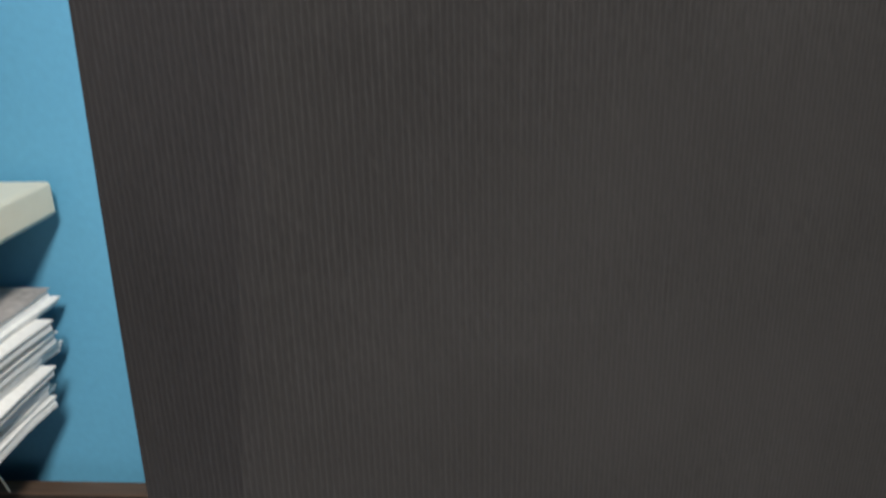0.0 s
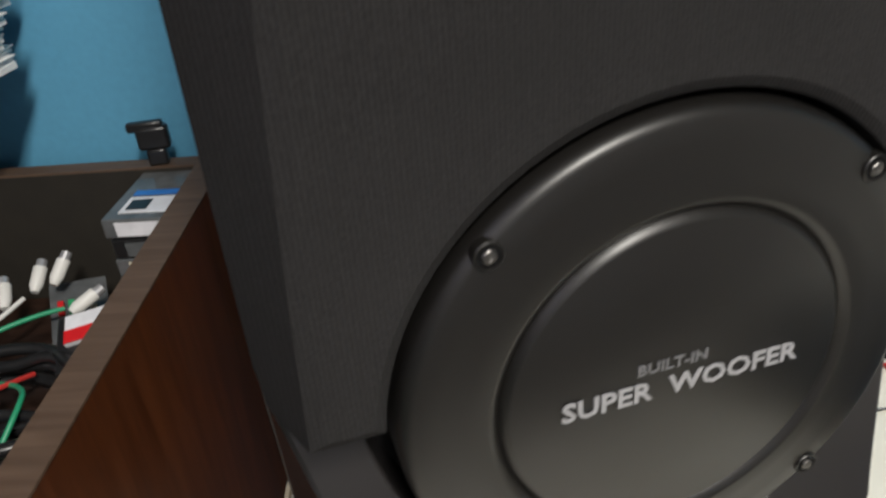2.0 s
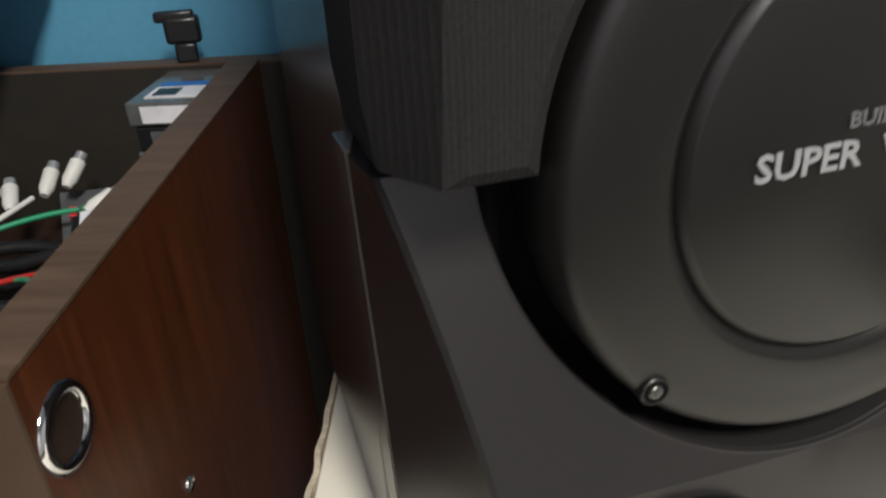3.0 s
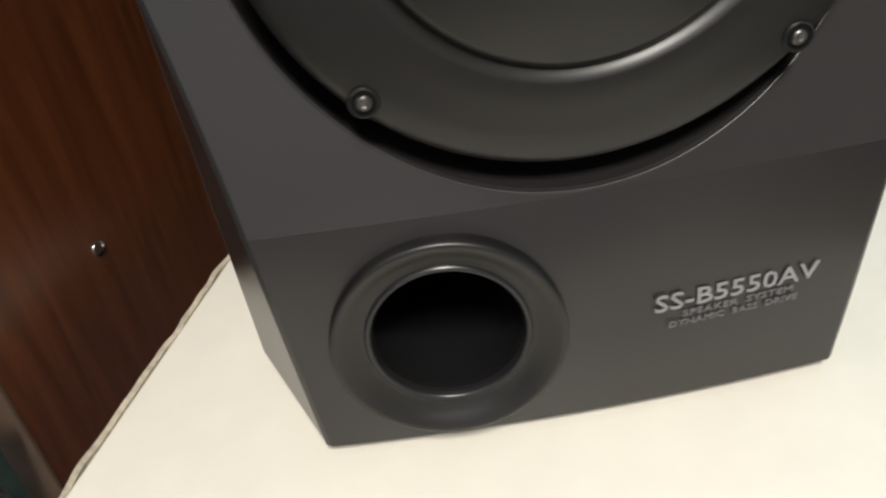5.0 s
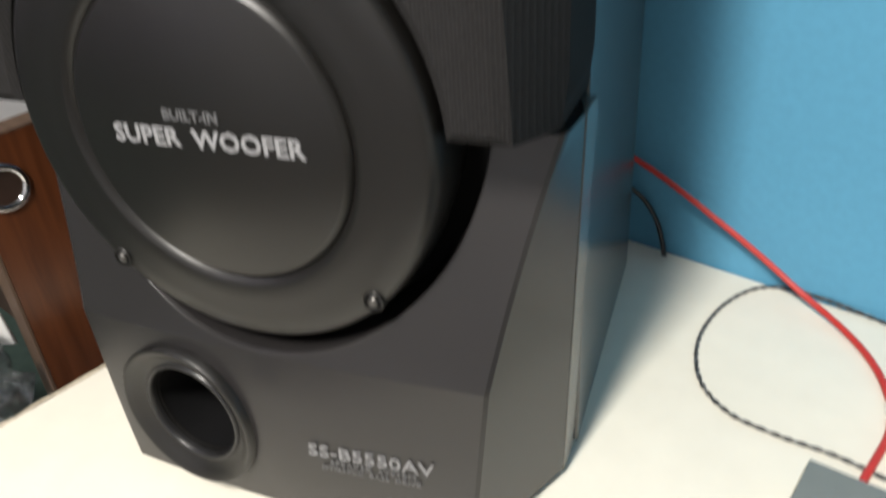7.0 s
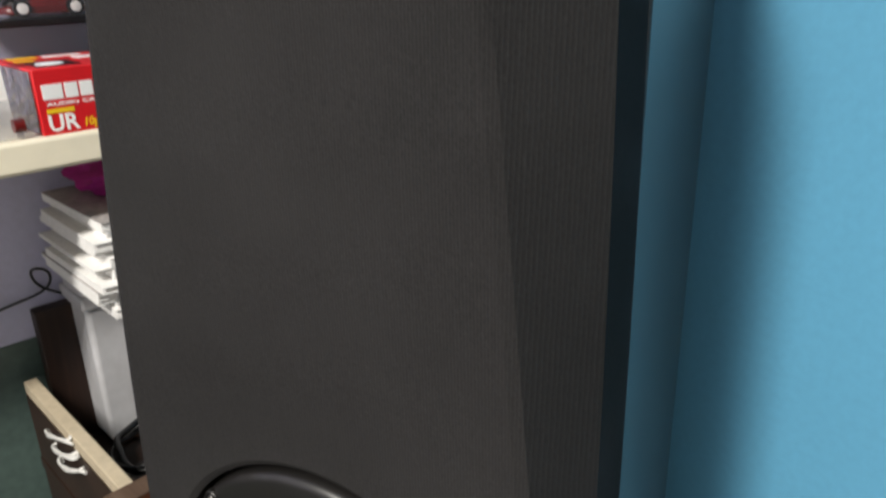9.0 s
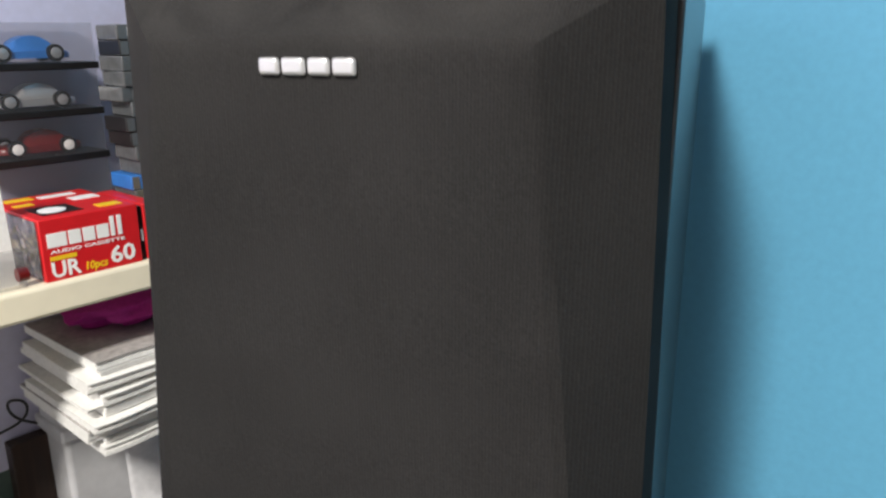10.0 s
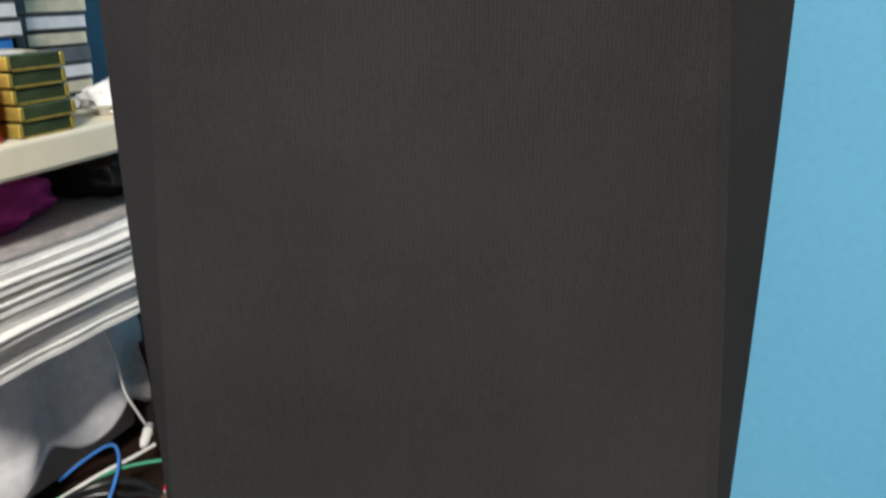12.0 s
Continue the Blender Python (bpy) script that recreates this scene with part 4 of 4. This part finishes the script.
# cord bundle on the front rail
q = random.Random(8)
for k in range(3):
    pts = []
    for i in range(22):
        a = i / 7 * 2 * math.pi
        pts.append((-0.470 + 0.045 * math.cos(a) + 0.012 * k + q.uniform(-0.004, 0.004), -0.014 + 0.007 * math.sin(a) - 0.006, 0.162 - 0.012 * k - 0.030 * (0.5 - 0.5 * math.cos(a)) + q.uniform(-0.004, 0.004)))
    tagged(tube("white_flex", pts, 0.0016, M_WHITEW, res=3), "bundle of thin white flex hung over the front rail", "cable")
tagged(tube("dark_wire", [(LX + 0.004, -0.06, 0.245), (LX + 0.010, -0.01, 0.255), (LX + 0.012, 0.035, 0.262), (LX + 0.010, 0.040, 0.285), (LX + 0.006, 0.018, 0.292), (LX + 0.006, 0.022, 0.268), (LX + 0.010, 0.050, 0.250), (LX + 0.010, 0.075, 0.235)], 0.0016, M_BLACKP), "thin dark wire looped on the lilac wall", "wire")

# socket plate and clear bag by the cabinet's front
plate = thing("socket_plate", "white socket plate with two holes leaning on the cabinet", "socket plate", pose(-0.335, -0.049, -0.008, 8, 0, 38))
part("plate", box_bm(-0.019, 0.019, -0.004, 0.0, 0.0, 0.036), M_INK, plate, bevel=0.0015)
for x in (-0.008, 0.008):
    part("hole", lathe_bm([(0, -0.0046), (0.0022, -0.0046), (0.0022, -0.004), (0, -0.004)], 14), M_DARK, plate, m=Matrix.Translation((x, 0, 0.026)))
part("knob", lathe_bm([(0, -0.008), (0.0034, -0.008), (0.0038, -0.004), (0, -0.004)], 16), M_SILVER, plate, m=Matrix.Translation((0.004, 0, 0.010)))
box_ = thing("low_crate", "dark green crate standing below the cabinet's front", "crate")
part("body", box_bm(-0.60, -0.235, -0.30, -0.052, -0.745, -0.12), M_GREEN, box_, bevel=0.004)
bag = part("clear_bag", crumple_bm(0.100, 0.070, 0.080, 12.0, rough=0.45, freq=3.2), M_FILM, smooth=True, angle=180)
bag.matrix_world = pose(-0.335, -0.128, -0.118)
tagged(bag, "crumpled clear plastic bag with bright creases", "plastic bag")

# ---- on the table ----
tagged(tube("red_cable", [(-0.02, 0.345, 0.112), (0.033, 0.357, 0.089), (0.098, 0.357, 0.055), (0.145, 0.357, 0.029), (0.176, 0.352, 0.012), (0.212, 0.337, 0.0035), (0.240, 0.309, 0.0032), (0.258, 0.277, 0.0032), (0.266, 0.246, 0.0032), (0.265, 0.219, 0.0032), (0.262, 0.180, 0.0032)], 0.0025, M_REDW), "red speaker cable running from behind the loudspeaker", "cable")
tw = thing("twisted_cable", "thin black twisted cable looped on the table", "cable")
path = [(0.50, 0.330, 0.0022), (0.36, 0.350, 0.0022), (0.26, 0.358, 0.0022), (0.19, 0.366, 0.004), (0.150, 0.362, 0.0022), (0.132, 0.325, 0.0022), (0.132, 0.272, 0.0022), (0.150, 0.228, 0.0022), (0.178, 0.206, 0.0022), (0.210, 0.203, 0.0022), (0.250, 0.206, 0.0022), (0.30, 0.200, 0.0022)]
dense = []
for p0, a, b, p3 in zip(path[:1] + path, path, path[1:], path[2:] + path[-1:]):
    steps = max(4, int(math.dist(a, b) / 0.0022))
    for i in range(steps):
        u = i / steps
        dense.append(tuple(0.5 * (2 * a[k] + (b[k] - p0[k]) * u + (2 * p0[k] - 5 * a[k] + 4 * b[k] - p3[k]) * u * u + (3 * a[k] - p0[k] - 3 * b[k] + p3[k]) * u ** 3) for k in range(3)))
for ph, mm in ((0, M_BLACKP), (math.pi, M_GREYP)):
    pts = []
    for i, p in enumerate(dense):
        a = i * 0.85 + ph
        pts.append((p[0] + 0.0008 * math.cos(a), p[1] + 0.0008 * math.cos(a), p[2] - 0.0004 + 0.0008 * math.sin(a)))
    tube("strand", pts, 0.0008, mm, tw, res=2)
tagged(tube("black_lead", [(0.00, 0.345, 0.075), (0.030, 0.357, 0.062), (0.048, 0.362, 0.040), (0.058, 0.362, 0.015), (0.062, 0.358, 0.003)], 0.0022, M_BLACKP), "short black lead behind the loudspeaker", "cable")

dev = thing("flat_panel", "flat device with dark navy glass top and pale sides", "flat panel", pose(0.237, 0.166, 0, 0, 0, 1.0))
part("body", box_bm(0, 0.32, -0.34, 0.0, 0.003, 0.0265), M_SHELF, dev, "pale plastic sides", bevel=0.001)
part("glass", box_bm(0.001, 0.319, -0.339, -0.071, 0.0267, 0.0300), M_GLASSY, dev, "dark navy glossy glass", bevel=0.0008)
part("strip", box_bm(0.001, 0.319, -0.0705, -0.001, 0.0267, 0.0300), M_STRIP, dev, "smoky grey glass strip", bevel=0.0008)
part("rail", box_bm(-0.0080, -0.0042, -0.34, -0.034, 0.0, 0.006), M_BLACKP, dev, "black edge rail", bevel=0.001)

st = thing("chrome_stand", "chrome bell-shaped stand with a short tube on the table", "stand", pose(0.283, 0.272, 0))
part("base", lathe_bm([(0, 0), (0.0262, 0), (0.0268, 0.003), (0.0258, 0.009), (0.0215, 0.0165), (0.0150, 0.0215), (0.0090, 0.0240)], 48), M_CHROME, st, smooth=True, m=UP)
part("collar", lathe_bm([(0.0090, 0.0235), (0.0090, 0.0270), (0.0070, 0.0300)], 32), M_BLACKP, st, smooth=True, m=UP)
part("neck", lathe_bm([(0.0070, 0.0295), (0.0045, 0.036), (0.0042, 0.044), (0, 0.046)], 32), M_CHROME, st, smooth=True, m=UP)
part("knob", lathe_bm([(0, -0.0285), (0.003, -0.0285), (0.004, -0.024), (0, -0.024)], 16), M_BLACKP, st, m=Matrix.Translation((0.004, 0.004, 0.012)))
part("tube", lathe_bm([(0, 0.046), (0.0050, 0.047), (0.0072, 0.052), (0.0072, 0.112), (0.0055, 0.116), (0, 0.1165)], 32), M_CHROME, st, "ribbed chrome tube", smooth=True, m=Matrix.Rotation(radians(-6), 4, "Y") @ UP)
part("wand", lathe_bm([(0, 0.115), (0.0008, 0.115), (0.0006, 0.125), (0, 0.125)], 8), M_SILVER, st, m=Matrix.Rotation(radians(-6), 4, "Y") @ UP)
unit = thing("black_unit", "black metal-trimmed unit at the far end of the table", "equipment", pose(0.345, 0.245, 0, 0, 0, -5))
part("case", box_bm(0, 0.22, 0, 0.06, 0.004, 0.20), M_BLACKP, unit, bevel=0.004)
part("trim", box_bm(-0.004, -0.0005, 0.004, 0.016, 0.004, 0.20), M_SILVER, unit, "silver edge trim", bevel=0.001)
part("foot", box_bm(0.01, 0.21, 0.01, 0.05, 0, 0.0038), M_DARK, unit)
